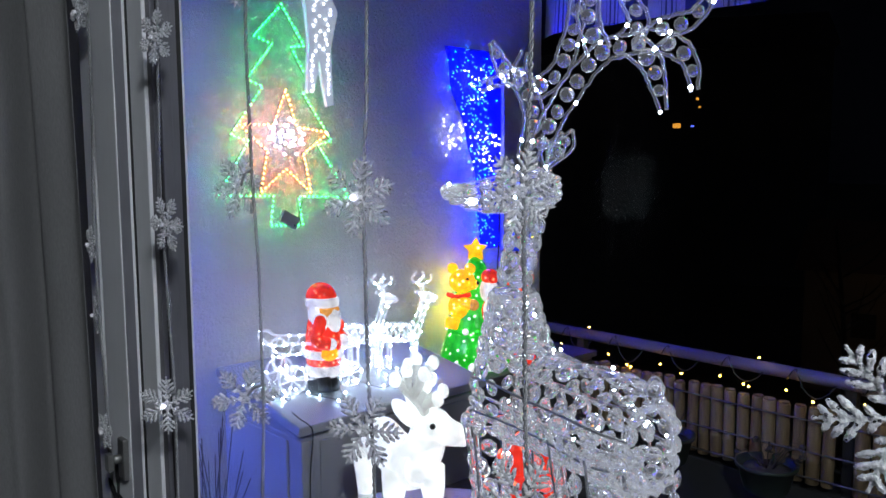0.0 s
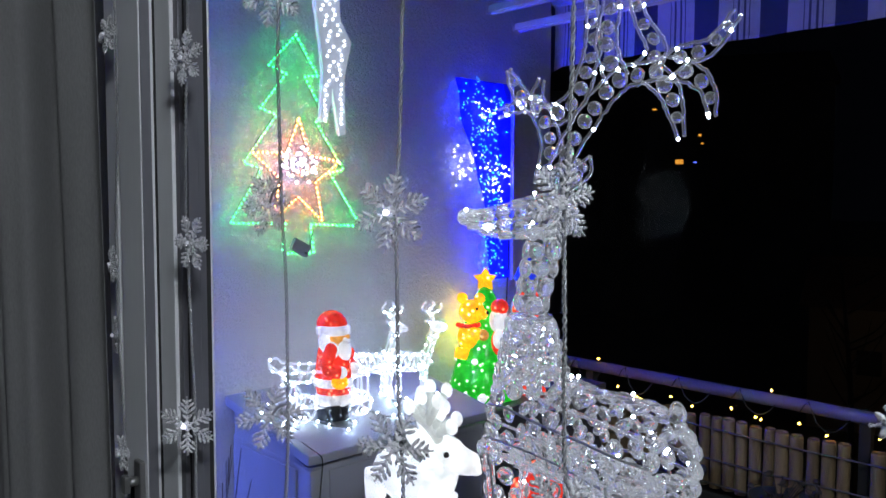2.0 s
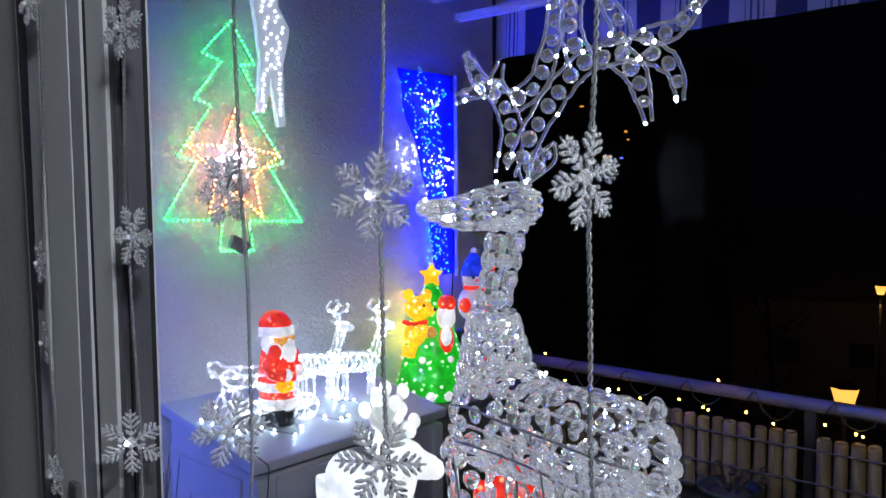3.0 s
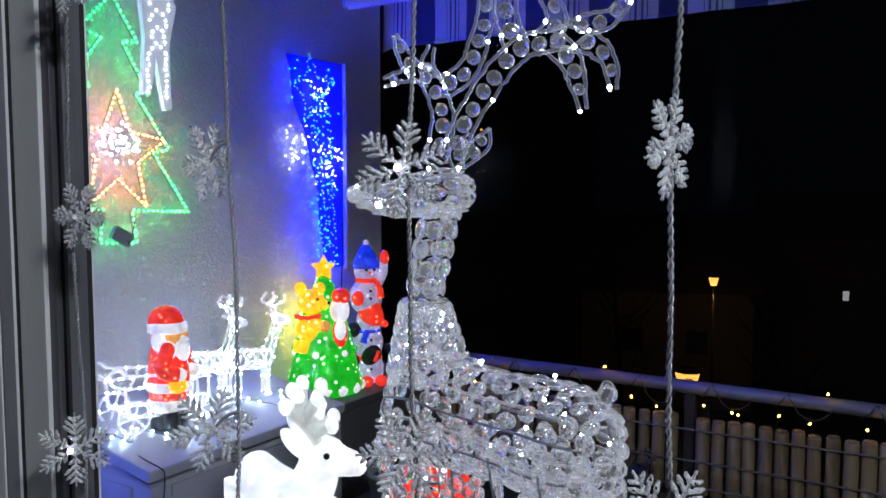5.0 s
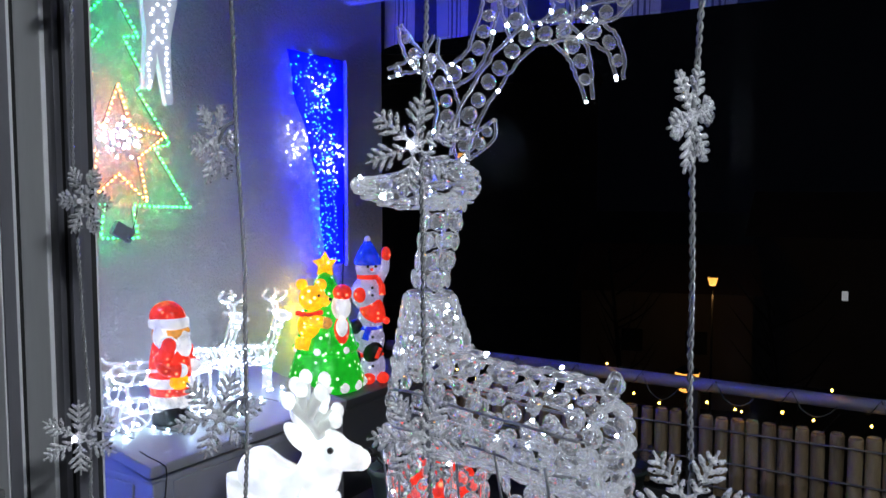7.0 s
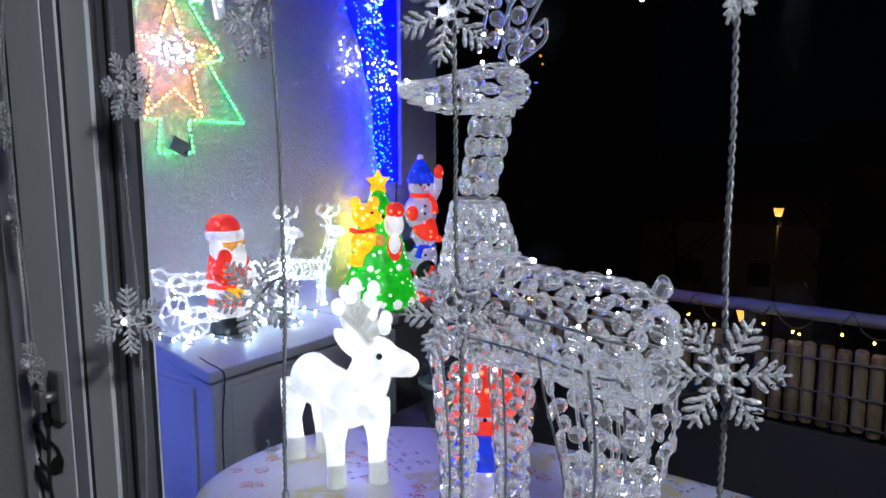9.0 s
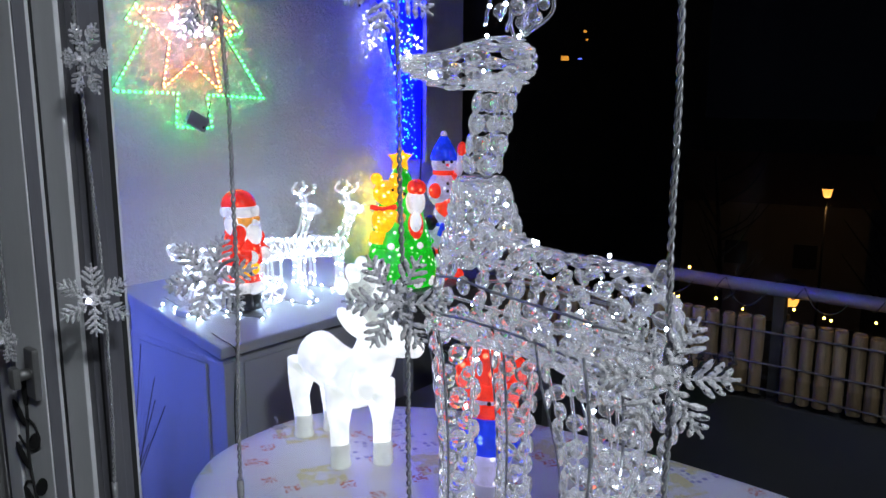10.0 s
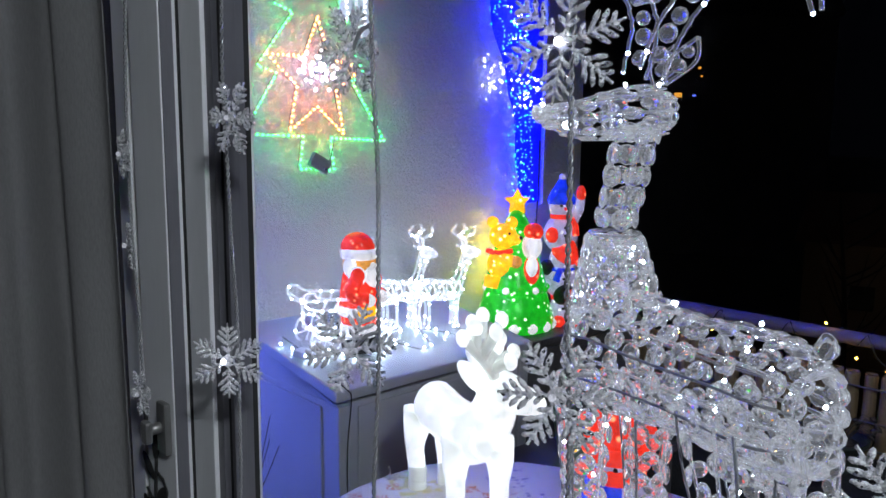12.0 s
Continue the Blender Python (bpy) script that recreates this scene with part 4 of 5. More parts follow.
core, rng = Shape(), random.Random(8)
me = bulb_mesh(0.0042, LED_STAR)
core.ball((0, 0.006, 0), (0.006, 0.004, 0.006))
for k in range(44):
    w, d = rng.uniform(0, 6.28), 0.062 * math.sqrt(rng.random())
    x, z = d * math.cos(w) * 1.05, d * math.sin(w) * 0.9
    part("bulb", me, None, burst, m=pose(x, rng.uniform(-0.008, 0.004), z))
    core.tube([(0, 0.006, 0), (x, 0.004, z)], 0.0005, 0, 4)
part("stems", core, CABLE, burst)
case = holder("battery_case", pose(1.266, TW - 0.012, 1.362, 0, 28, 0), "grey battery case hanging under the tree light", "battery case")
part("case", Shape().box((-0.030, -0.008, -0.019), (0.030, 0.008, 0.019), 0, 0.003), TAG, case)
part("screw", Shape().lathe([(0.0035, 0), (0.0035, 0.002)], 0, 10, pose(0.020, -0.0075, -0.008, 90)), BLACKPAINT, case)
part("lead", Shape().tube(curve_points([(0.02, 0, -0.01), (0.028, 0.004, 0.02), (0.02, 0.006, 0.07)], 5), 0.0012, 0, 5), CABLE_DARK, case)
hook = single("wall_hook", Shape().tube(curve_points([(0, 0, 0.006), (0.004, -0.010, 0.002), (0.002, -0.012, -0.008), (-0.004, -0.009, -0.010)], 4), 0.0012, 0, 6), WHITE_METAL, "small white hook screwed into the wall", "hook", pose(1.792, WALL_Y, 1.803))


def icicle_light():
    """A frosted acrylic shooting star hung by its top: a broad plate with an elbow that splits into two points."""
    o = holder("icicle_light", pose(0, WALL_Y - 0.085, 0), "hanging frosted acrylic star plate lit with white diodes", "wall light")
    left = [(1.262, 2.30), (1.292, 2.16), (1.311, 2.06), (1.326, 1.96), (1.334, 1.88), (1.328, 1.80), (1.324, 1.733), (1.334, 1.733)]
    right = [(1.380, 2.30), (1.376, 2.16), (1.386, 2.03), (1.424, 1.972), (1.398, 1.87), (1.398, 1.78), (1.402, 1.700), (1.392, 1.695)]
    fork = [(1.352, 1.80), (1.362, 1.835), (1.374, 1.79)]
    edge = left + fork + right[::-1]
    k, cut = len(edge), Shape()
    rows = [(0.012, 0.86), (0.016, 1.0), (-0.002, 1.0), (-0.008, 0.80)]
    vs = []
    for y, f in rows:
        for i, (x, z) in enumerate(edge):
            a, b = Vector((*edge[i - 1], 0)), Vector((*edge[(i + 1) % k], 0))
            n = Vector(((b - a).y, -(b - a).x, 0)).normalized()
            inset = 0.03 * (1 - f)
            vs.append((x + n.x * inset, y, z + n.y * inset))
    fs = [(r * k + i, r * k + (i + 1) % k, (r + 1) * k + (i + 1) % k, (r + 1) * k + i) for r in range(3) for i in range(k)]
    fs += [tuple(range(k))[::-1], tuple(range(3 * k, 4 * k))]
    cut.add(vs, fs, 0, False)
    part("plate", cut, FROST, o)
    me, rng = bulb_mesh(0.0034, LED_SOFT), random.Random(4)

    def across(z, t):
        xl = np.interp(-z, [-p[1] for p in left[:7]], [p[0] for p in left[:7]])
        xr = np.interp(-z, [-p[1] for p in right[:7]], [p[0] for p in right[:7]])
        return xl + (xr - xl) * t

    for i in range(58):
        z = 2.14 - 0.0072 * i
        t = (0.16, 0.84, 0.40, 0.62, 0.25, 0.78)[i % 6] if z > 1.85 else (0.10, 0.90)[i % 2]
        part("bulb", me, None, o, m=pose(across(z, t) + rng.uniform(-0.004, 0.004), -0.010, z))
    part("hanger", Shape().tube([(1.32, 0.004, 2.29), (1.33, 0.004, 3.0)], 0.001, 0, 5), CABLE, o)


icicle_light()

trim = Shape().box((2.235, WALL_Y - 0.016, 1.195), (2.247, WALL_Y - 0.0005, 1.935), bevel=0.002)
single("trim", trim, WHITE_METAL, "narrow white metal strip edging the blue glow sheet", "trim", kind="structure")
# added sheet: its tapering blue paints the glow that falls on the wall
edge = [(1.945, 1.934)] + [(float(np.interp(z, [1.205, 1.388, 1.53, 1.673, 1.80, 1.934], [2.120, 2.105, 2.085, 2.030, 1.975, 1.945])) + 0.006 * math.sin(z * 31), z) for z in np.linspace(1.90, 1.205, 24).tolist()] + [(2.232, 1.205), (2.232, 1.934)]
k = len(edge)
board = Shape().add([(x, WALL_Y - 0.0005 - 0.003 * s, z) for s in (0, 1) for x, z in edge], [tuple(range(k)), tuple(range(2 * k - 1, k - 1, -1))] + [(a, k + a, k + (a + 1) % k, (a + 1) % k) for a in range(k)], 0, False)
single("blue_glow_sheet", board, GLOW_SHEET, "thin tapering sheet on the wall, coloured as the lights' blue glow", "wall light")


def blue_cascade():
    """A spray of diodes: a blue star above, a tail of ice-blue falling strands, white sparks between."""
    o = holder("cascade_light", pose(0, 0, 0), "blue star and falling strands of lights over a blue glow sheet", "wall light")
    y, rng = WALL_Y - 0.024, random.Random(21)
    blue, cyan, white = bulb_mesh(0.0034, LED_BLUE), bulb_mesh(0.0030, LED_CYAN), bulb_mesh(0.0030, LED_SOFT)
    cx, cz, wire = 2.055, 1.822, Shape()
    ring = []
    for k in range(11):
        w = math.pi / 2 + 0.18 + math.pi * k / 5
        r = 0.118 if k % 2 == 0 else 0.052
        ring.append((cx + r * math.cos(w), y, cz + r * math.sin(w)))
    wire.tube(ring, 0.0010, 0, 4)
    for p in along(ring, 0.014):
        part("bulb", cyan, None, o, m=pose(p.x + rng.uniform(-0.006, 0.006), y, p.z + rng.uniform(-0.006, 0.006)))
    for k in range(30):
        w, d = rng.uniform(0, 6.28), rng.uniform(0.01, 0.07)
        part("bulb", white if k % 3 else cyan, None, o, m=pose(cx + 0.02 + d * math.cos(w), y - 0.006, cz - 0.01 + d * math.sin(w)))
    for k in range(6):
        top = Vector((cx - 0.03 + 0.022 * k, y, cz - 0.06 - 0.01 * (k % 3)))
        end = Vector((2.132 + 0.013 * (k - 2.5), y, 1.225 + 0.02 * (k % 4)))
        mid = Vector(((top.x + end.x) / 2 + 0.004 + 0.014 * math.sin(k * 2.1), y + 0.004, 1.52))
        line = curve_points([top, mid, end], 10)
        wire.tube(line, 0.0010, 0, 4)
        for i, p in enumerate(along(line, 0.029)):
            part("bulb", cyan, None, o, m=pose(p.x + rng.uniform(-0.006, 0.006), y - 0.002, p.z + rng.uniform(-0.006, 0.006)))
    # the blue ones sit close to the glow sheet, thickest round the star and thinning down the tail
    for k in range(80):
        t = k / 79
        z = 1.915 - 0.69 * t
        x = np.interp(t, [0, 0.16, 0.4, 1], [2.07, 2.075, 2.105, 2.142])
        spread = np.interp(t, [0, 0.2, 0.4, 1], [0.125, 0.125, 0.085, 0.055])
        part("bulb", blue, None, o, m=pose(x + rng.uniform(-spread, spread), y + 0.013, z + rng.uniform(-0.01, 0.01)))
    for x0, z0, n in ((1.975, 1.63, 32), (2.14, 1.60, 28), (2.11, 1.55, 14)):
        for k in range(n):
            part("bulb", white, None, o, m=pose(x0 + rng.gauss(0, 0.042), y - 0.004, z0 + rng.gauss(0, 0.034)))
    part("wires", wire, CABLE_DARK, o)
    part("plug_lead", Shape().tube(curve_points([(2.215, y + 0.01, 1.42), (2.212, y + 0.01, 1.25), (2.205, y + 0.012, 1.10), (2.19, y + 0.01, 0.83)], 6), 0.003, 0, 6), CABLE_DARK, o)


blue_cascade()


def blue_string():
    """A hanging string of blue lights on the side wall, near the window."""
    o = holder("blue_string_light", pose(0, 0, 0), "string of blue lights hanging down the side wall near the window", "string lights")
    me = bulb_mesh(0.006, LED_VIOLET)
    part("cable", Shape().tube([(0.78, 2.04, 3.0), (0.785, 2.035, 1.4), (0.78, 2.04, 0.35)], 0.002, 0, 5), CABLE_DARK, o)
    for k in range(22):
        part("bulb", me, None, o, m=pose(0.790, 2.030, 2.3 - 0.088 * k))


LED_VIOLET = led("violet blue diode", (0.10, 0.16, 1.0), 560.0)
blue_string()


# ---- the clear sleigh team on the box ----
def lid_z(y):
    return 0.8775 + (y - 1.685) * 0.170


def clear_deer(x, y, turn, size, seed, label):
    """A small deer bent from clear rod, with diodes along it."""
    rng, s, spots = random.Random(seed), Shape(), []

    def rod(pts, r=0.0036):
        line = curve_points([[c * size for c in p] for p in pts], 4)
        s.tube(line, r, 0, 6)
        for p in along(line, 0.022):
            if rng.random() < 0.42:
                spots.append(p + Vector((rng.uniform(-0.003, 0.003), rng.uniform(-0.006, 0.006), 0)))

    for d in (-0.022, 0.022):
        rod([(-0.075, d, 0.15), (-0.03, d, 0.158), (0.03, d, 0.15), (0.06, d, 0.165), (0.075, d * 0.6, 0.22), (0.085, d * 0.5, 0.262)])
        rod([(-0.075, d, 0.15), (-0.078, d, 0.11), (-0.03, d, 0.098), (0.035, d, 0.10), (0.062, d, 0.13), (0.09, d * 0.6, 0.20), (0.11, d * 0.4, 0.24)])
        for lx, bend in ((-0.068, -0.012), (-0.052, 0.008), (0.04, 0.006), (0.056, -0.004)):
            rod([(lx, d, 0.11), (lx + bend, d, 0.06), (lx + bend * 0.4, d, 0.002)], 0.004)
        for k in range(5):
            rod([(-0.065 + 0.03 * k, d, 0.152), (-0.055 + 0.03 * k, d * 1.3, 0.125), (-0.068 + 0.03 * k, d, 0.10)], 0.0035)
        rod([(0.085, d * 0.5, 0.265), (0.075, d * 1.3, 0.295), (0.055, d * 1.9, 0.31), (0.075, d * 2.3, 0.335)], 0.004)
        rod([(0.072, d * 1.4, 0.298), (0.10, d * 2.1, 0.318), (0.10, d * 2.3, 0.338)], 0.004)
        rod([(0.08, d * 0.6, 0.262), (0.065, d * 1.3, 0.268)], 0.005)
    rod([(0.08, 0, 0.265), (0.115, 0, 0.258), (0.138, 0, 0.240), (0.115, 0, 0.234), (0.09, 0, 0.238)], 0.0055)
    s.ball((0.10 * size, 0, 0.25 * size), (0.024 * size, 0.016 * size, 0.018 * size), 0)
    for p in spots:
        s.ball(p, 0.0027, 1, seg=6, rings=4)
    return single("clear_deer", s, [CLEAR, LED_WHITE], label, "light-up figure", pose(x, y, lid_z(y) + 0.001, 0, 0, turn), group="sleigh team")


clear_deer(1.422, 1.905, -20, 0.82, 2, "small clear acrylic deer full of white lights, on the box lid")
clear_deer(1.537, 1.860, -24, 0.84, 9, "small clear acrylic deer with wide antlers, on the box lid")


def sleigh():
    rng, s, spots = random.Random(14), Shape(), []

    def rod(pts, r=0.004):
        line = curve_points(pts, 5)
        s.tube(line, r, 0, 6)
        for p in along(line, 0.030):
            if rng.random() < 0.5:
                spots.append(p)

    for d in (-0.06, 0.06):
        rod([(-0.14, d, 0.13), (-0.145, d, 0.155), (-0.12, d, 0.16), (-0.10, d, 0.145), (0.0, d, 0.135), (0.10, d, 0.14)])
        rod([(-0.135, d, 0.125), (-0.10, d, 0.115), (0.0, d, 0.112), (0.10, d, 0.118)])
        rod([(-0.11, d, 0.115), (-0.105, d, 0.07), (-0.09, d, 0.045), (0.08, d, 0.045), (0.10, d, 0.118)])
        for x, r in ((-0.09, 0.038), (0.075, 0.034)):
            rod([(x + r * math.cos(k * math.pi / 5), d, r + 0.006 + r * math.sin(k * math.pi / 5)) for k in range(11)])
            for k in range(3):
                w = k * math.pi / 3 + 0.2
                rod([(x + r * math.cos(w), d, r + 0.006 + r * math.sin(w)), (x - r * math.cos(w), d, r + 0.006 - r * math.sin(w))], 0.003)
        for k in range(7):
            rod([(-0.10 + 0.032 * k, d, 0.114), (-0.088 + 0.032 * k, d, 0.138)], 0.003)
    for x, z in ((-0.14, 0.14), (-0.10, 0.05), (0.08, 0.05), (0.10, 0.13)):
        rod([(x, -0.06, z), (x, 0, z), (x, 0.06, z)], 0.0035)
    rod([(0.10, -0.02, 0.12), (0.18, -0.01, 0.10), (0.26, 0.0, 0.12)], 0.002)
    for p in spots:
        s.ball(p, 0.0026, 1, seg=6, rings=4)
    return single("clear_sleigh", s, [CLEAR, LED_WHITE], "clear acrylic sleigh on wheels with white lights, on the box", "light-up figure", pose(1.235, 1.865, lid_z(1.85) - 0.002, 0, 0, -14), group="sleigh team")


sleigh()
tangle = holder("loose_lights", pose(0, 0, 0), "loose string of white lights lying on the box lid", "string lights")
rng = random.Random(31)
pts = [(1.08, 1.94, lid_z(1.94) + 0.02)] + [(1.10 + 0.045 * k, 1.80 + 0.06 * math.sin(k * 1.7), lid_z(1.80 + 0.06 * math.sin(k * 1.7)) + 0.006) for k in range(13)]
line = curve_points(pts, 5)
part("cable", Shape().tube(line, 0.0014, 0, 5), CABLE, tangle)
me = bulb_mesh(0.0034, LED_WHITE)
for p in along(line, 0.046):
    part("bulb", me, None, tangle, m=pose(p.x + rng.uniform(-0.012, 0.012), p.y + rng.uniform(-0.012, 0.012), lid_z(p.y) + 0.007))


# ---- the large beaded deer ----
def bead_mesh():
    """A cut acrylic bead: a faceted lens with a flat table, 20 mm across before scaling."""
    s, seg = Shape(), 10
    s.lathe([(0.10, -0.36), (0.55, -0.30), (0.86, -0.17), (1.0, -0.04), (1.0, 0.04), (0.86, 0.17), (0.55, 0.30), (0.10, 0.36)], 0, seg, Matrix.Scale(0.010, 4), False)
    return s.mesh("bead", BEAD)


def beaded_deer():
    o = holder("beaded_deer", pose(0, 0, 0), "tall clear acrylic beaded deer with white lights, on the tablecloth", "light-up figure")
    bead, bulb, rng = bead_mesh(), bulb_mesh(0.0027, LED_DEER), random.Random(17)
    count = [0]
    rest = Shape()
    bead_v, bead_f = [v.co.copy() for v in bead.vertices], [tuple(p.vertices) for p in bead.polygons]

    def put_bead(parent, at, normal, r, near, lie=None):
        q = Vector(normal).to_track_quat("Z", "Y").to_matrix().to_4x4()
        m = Matrix.Translation(at) @ q @ pose(0, 0, 0, rng.uniform(-12, 12), rng.uniform(-12, 12), rng.uniform(0, 36)) @ Matrix.Diagonal((r / 0.010, r / 0.010 * rng.uniform(0.9, 1.08), r / 0.010, 1))
        if lie is not None:
            n = Vector(normal).normalized()
            a = (lie - n * lie.dot(n)).normalized()
            m = Matrix.Translation(at) @ Matrix((a, n.cross(a), n)).transposed().to_4x4() @ pose(0, 0, 0, rng.uniform(-8, 8), rng.uniform(-6, 6), rng.uniform(-14, 14)) @ Matrix.Diagonal((1.30 * r / 0.010, 0.92 * r / 0.010, 0.8 * r / 0.010, 1))
        if near and count[0] < 290:
            count[0] += 1
            part("bead", bead, None, parent, m=m)
        else:
            rest.add([m @ v for v in bead_v], bead_f, 0, False)

    def skin(parent, wire, rings, seg, r, skip=lambda p: False, lit=0.16, wires=(0,), lie=None):
        """Beads in staggered rows over a form given as rings of (centre, axis u, axis v), with wires along it."""
        for i, (c, u, v) in enumerate(rings):
            for a in range(seg):
                w = 2 * math.pi * (a + 0.5 * (i % 2)) / seg
                n = u.normalized() * math.cos(w) / max(u.length, 1e-4) + v.normalized() * math.sin(w) / max(v.length, 1e-4)
                p = c + u * math.cos(w) + v * math.sin(w)
                if skip(p):
                    continue
                put_bead(parent, p, n, r * rng.uniform(0.9, 1.08), p.x < c.x + 0.02, lie)
                if rng.random() < lit:
                    part("bulb", bulb, None, parent, m=pose(*(p - n.normalized() * 0.004 + Vector((0, 0, r)))))
        for k in wires:
            w = 2 * math.pi * k
            wire.tube(curve_points([c + u * math.cos(w) * 1.01 + v * math.sin(w) * 1.01 for c, u, v in rings], 3), 0.0026, 0, 6)
        for i in (0, len(rings) // 2, len(rings) - 1):
            c, u, v = rings[i]
            wire.tube([c + u * math.cos(0.2618 * a) + v * math.sin(0.2618 * a) for a in range(25)], 0.0028, 0, 6)

    def finer(rings, n):
        out = []
        for k in range(n):
            t = k * (len(rings) - 1) / (n - 1)
            i = min(int(t), len(rings) - 2)
            out.append(tuple(a.lerp(b, t - i) for a, b in zip(rings[i], rings[i + 1])))
        return out

    X, Y, Z = Vector((1, 0, 0)), Vector((0, 1, 0)), Vector((0, 0, 1))
    body_wire, neck_wire, antler_wire, dark_wire = Shape(), Shape(), Shape(), Shape()
    # trunk, from chest to rump
    axis = Vector((-0.20, -0.98, 0)).normalized()
    side = Vector((0.98, -0.20, 0))
    stations = [((1.015, 0.965, 1.13), 0.045, 0.060), ((1.005, 0.935, 1.135), 0.068, 0.082), ((0.998, 0.895, 1.14), 0.074, 0.086), ((0.990, 0.855, 1.140), 0.074, 0.080), ((0.982, 0.815, 1.138), 0.072, 0.074), ((0.973, 0.775, 1.138), 0.072, 0.072), ((0.964, 0.735, 1.138), 0.074, 0.072), ((0.956, 0.695, 1.138), 0.077, 0.075), ((0.948, 0.655, 1.136), 0.078, 0.076), ((0.941, 0.622, 1.132), 0.068, 0.072), ((0.936, 0.600, 1.130), 0.045, 0.055)]
    trunk = [(Vector(c) + Z * 0.003, side * w, Z * (h + 0.004)) for c, w, h in stations]
    body = part("body_frame", Shape().tube([(1, 0.9, 1.1), (1, 0.9, 1.101)], 0.001), BEAD_FRAME, o)
    skin(body, body_wire, finer(trunk, 13), 14, 0.0142, lit=0.07, wires=(0, 0.12, 0.25, 0.38, 0.5, 0.62, 0.75, 0.88))
    # breast rising to the neck ring
    breast = [(Vector((1.012 + 0.023 * t, 0.915 + 0.028 * t, 1.165 + 0.133 * t)), side * (0.068 - 0.030 * t), axis * -(0.078 - 0.038 * t)) for t in (0.0, 0.2, 0.4, 0.6, 0.8, 0.93)]
    skin(body, body_wire, finer(breast[1:], 6), 11, 0.0140, lit=0.08, wires=(0, 0.17, 0.33, 0.5, 0.67, 0.83))
    # legs, with the thigh wider and the foot narrow
    front = [(1.09, 0.044, 0.044), (1.04, 0.036, 0.038), (0.99, 0.032, 0.034), (0.94, 0.028, 0.030), (0.89, 0.025, 0.027), (0.84, 0.025, 0.026), (0.79, 0.025, 0.026), (0.762, 0.026, 0.027)]
    hind = [(1.12, 0.040, 0.082), (1.06, 0.042, 0.080), (1.00, 0.040, 0.066), (0.95, 0.036, 0.052), (0.90, 0.032, 0.044), (0.85, 0.030, 0.040), (0.80, 0.028, 0.036), (0.762, 0.028, 0.034)]
    for x, y, shape, seg in ((0.966, 0.934, front, 7), (1.046, 0.880, front, 7), (0.912, 0.672, hind, 9), (0.985, 0.664, hind, 9)):
        back = 0.012 if shape is hind else 0.0
        ring = [(Vector((x + 0.004 * math.sin(z * 9), y - back * math.sin((1.09 - z) * 14), z)), side * w, axis * -d) for z, w, d in shape]
        skin(body, body_wire, finer(ring, 11), seg, 0.0134, lit=0.08, wires=(0.0, 0.25, 0.5, 0.75))
        dark_wire.tube(curve_points([c - u * 1.05 - v * 0.35 for c, u, v in ring], 3), 0.0022, 0, 6)
        dark_wire.tube(curve_points([c - u * 0.75 + v * 0.8 for c, u, v in ring], 3), 0.0018, 0, 6)
    # tail
    put_bead(body, Vector((0.931, 0.592, 1.220)), Vector((-0.8, -0.5, 0.2)), 0.0135, True)
    body_wire.tube(curve_points([(0.938, 0.600, 1.200), (0.936, 0.586, 1.226), (0.928, 0.594, 1.236), (0.925, 0.604, 1.212)], 5), 0.003, 0, 6)
    # neck, above the turning ring, and the head
    neck = part("neck_frame", Shape().tube([(1.03, 0.95, 1.31), (1.03, 0.95, 1.311)], 0.001), BEAD_FRAME, o)
    tube = [(Vector((1.036 + 0.012 * t, 0.941 - 0.020 * t, 1.326 + 0.124 * t)), side * (0.026 + 0.001 * t), axis * -(0.028 + 0.002 * t)) for t in np.linspace(0, 1, 5).tolist()]
    skin(neck, neck_wire, tube, 6, 0.0160, lit=0.07, wires=(0.07, 0.35, 0.64, 0.9))
    for z, r in ((1.292, 0.040), (1.304, 0.036)):
        neck_wire.tube([Vector((1.035, 0.943, z)) + r * (side * math.cos(0.2618 * a) + axis * math.sin(0.2618 * a)) for a in range(25)], 0.0032, 0, 6)
    nose = Vector((-0.74, 0.67, 0)).normalized()
    across = Vector((0.67, 0.74, 0)).normalized()
    hc = Vector((1.049, 0.920, 1.480))
    head = [(hc + nose * d + Z * z, across * w, (Z + nose * 0.1).normalized() * h) for d, z, w, h in ((-0.040, 0.0, 0.018, 0.020), (-0.028, 0.0, 0.032, 0.034), (0.0, -0.002, 0.037, 0.038), (0.030, -0.004, 0.034, 0.034), (0.062, -0.011, 0.028, 0.030), (0.095, -0.013, 0.021, 0.024), (0.124, -0.009, 0.014, 0.016), (0.138, -0.005, 0.009, 0.010))]
    skin(neck, neck_wire, finer(head, 9), 9, 0.0100, lit=0.07, lie=nose, wires=(0.0, 0.12, 0.25, 0.38, 0.5, 0.63, 0.75, 0.88))
    neck_wire.ball(hc + nose * 0.146 + Z * -0.004, (0.008, 0.008, 0.010), 0, seg=10, rings=6)
    for d in (-1, 1):
        e0 = hc - nose * 0.028 + across * d * 0.030 + Z * 0.036
        tip = e0 + across * d * 0.024 - nose * 0.035 + Z * 0.062
        for bend in (-0.013, 0.013):
            neck_wire.tube(curve_points([e0, e0.lerp(tip, 0.5) + nose * bend * 1.5, tip], 5), 0.003, 0, 6)
        put_bead(neck, e0.lerp(tip, 0.4), across - nose * 0.4, 0.011, True)
        put_bead(neck, e0.lerp(tip, 0.7), across - nose * 0.4, 0.009, True)
    # antlers: paired rods with beads held between them
    antler = part("antler_frame", Shape().tube([(1.04, 0.94, 1.53), (1.04, 0.94, 1.531)], 0.001), BEAD_FRAME, o)
    u, back = Vector((0.529, -0.849, 0)), Vector((0.849, 0.529, 0))
    root = Vector((1.030, 0.950, 0))

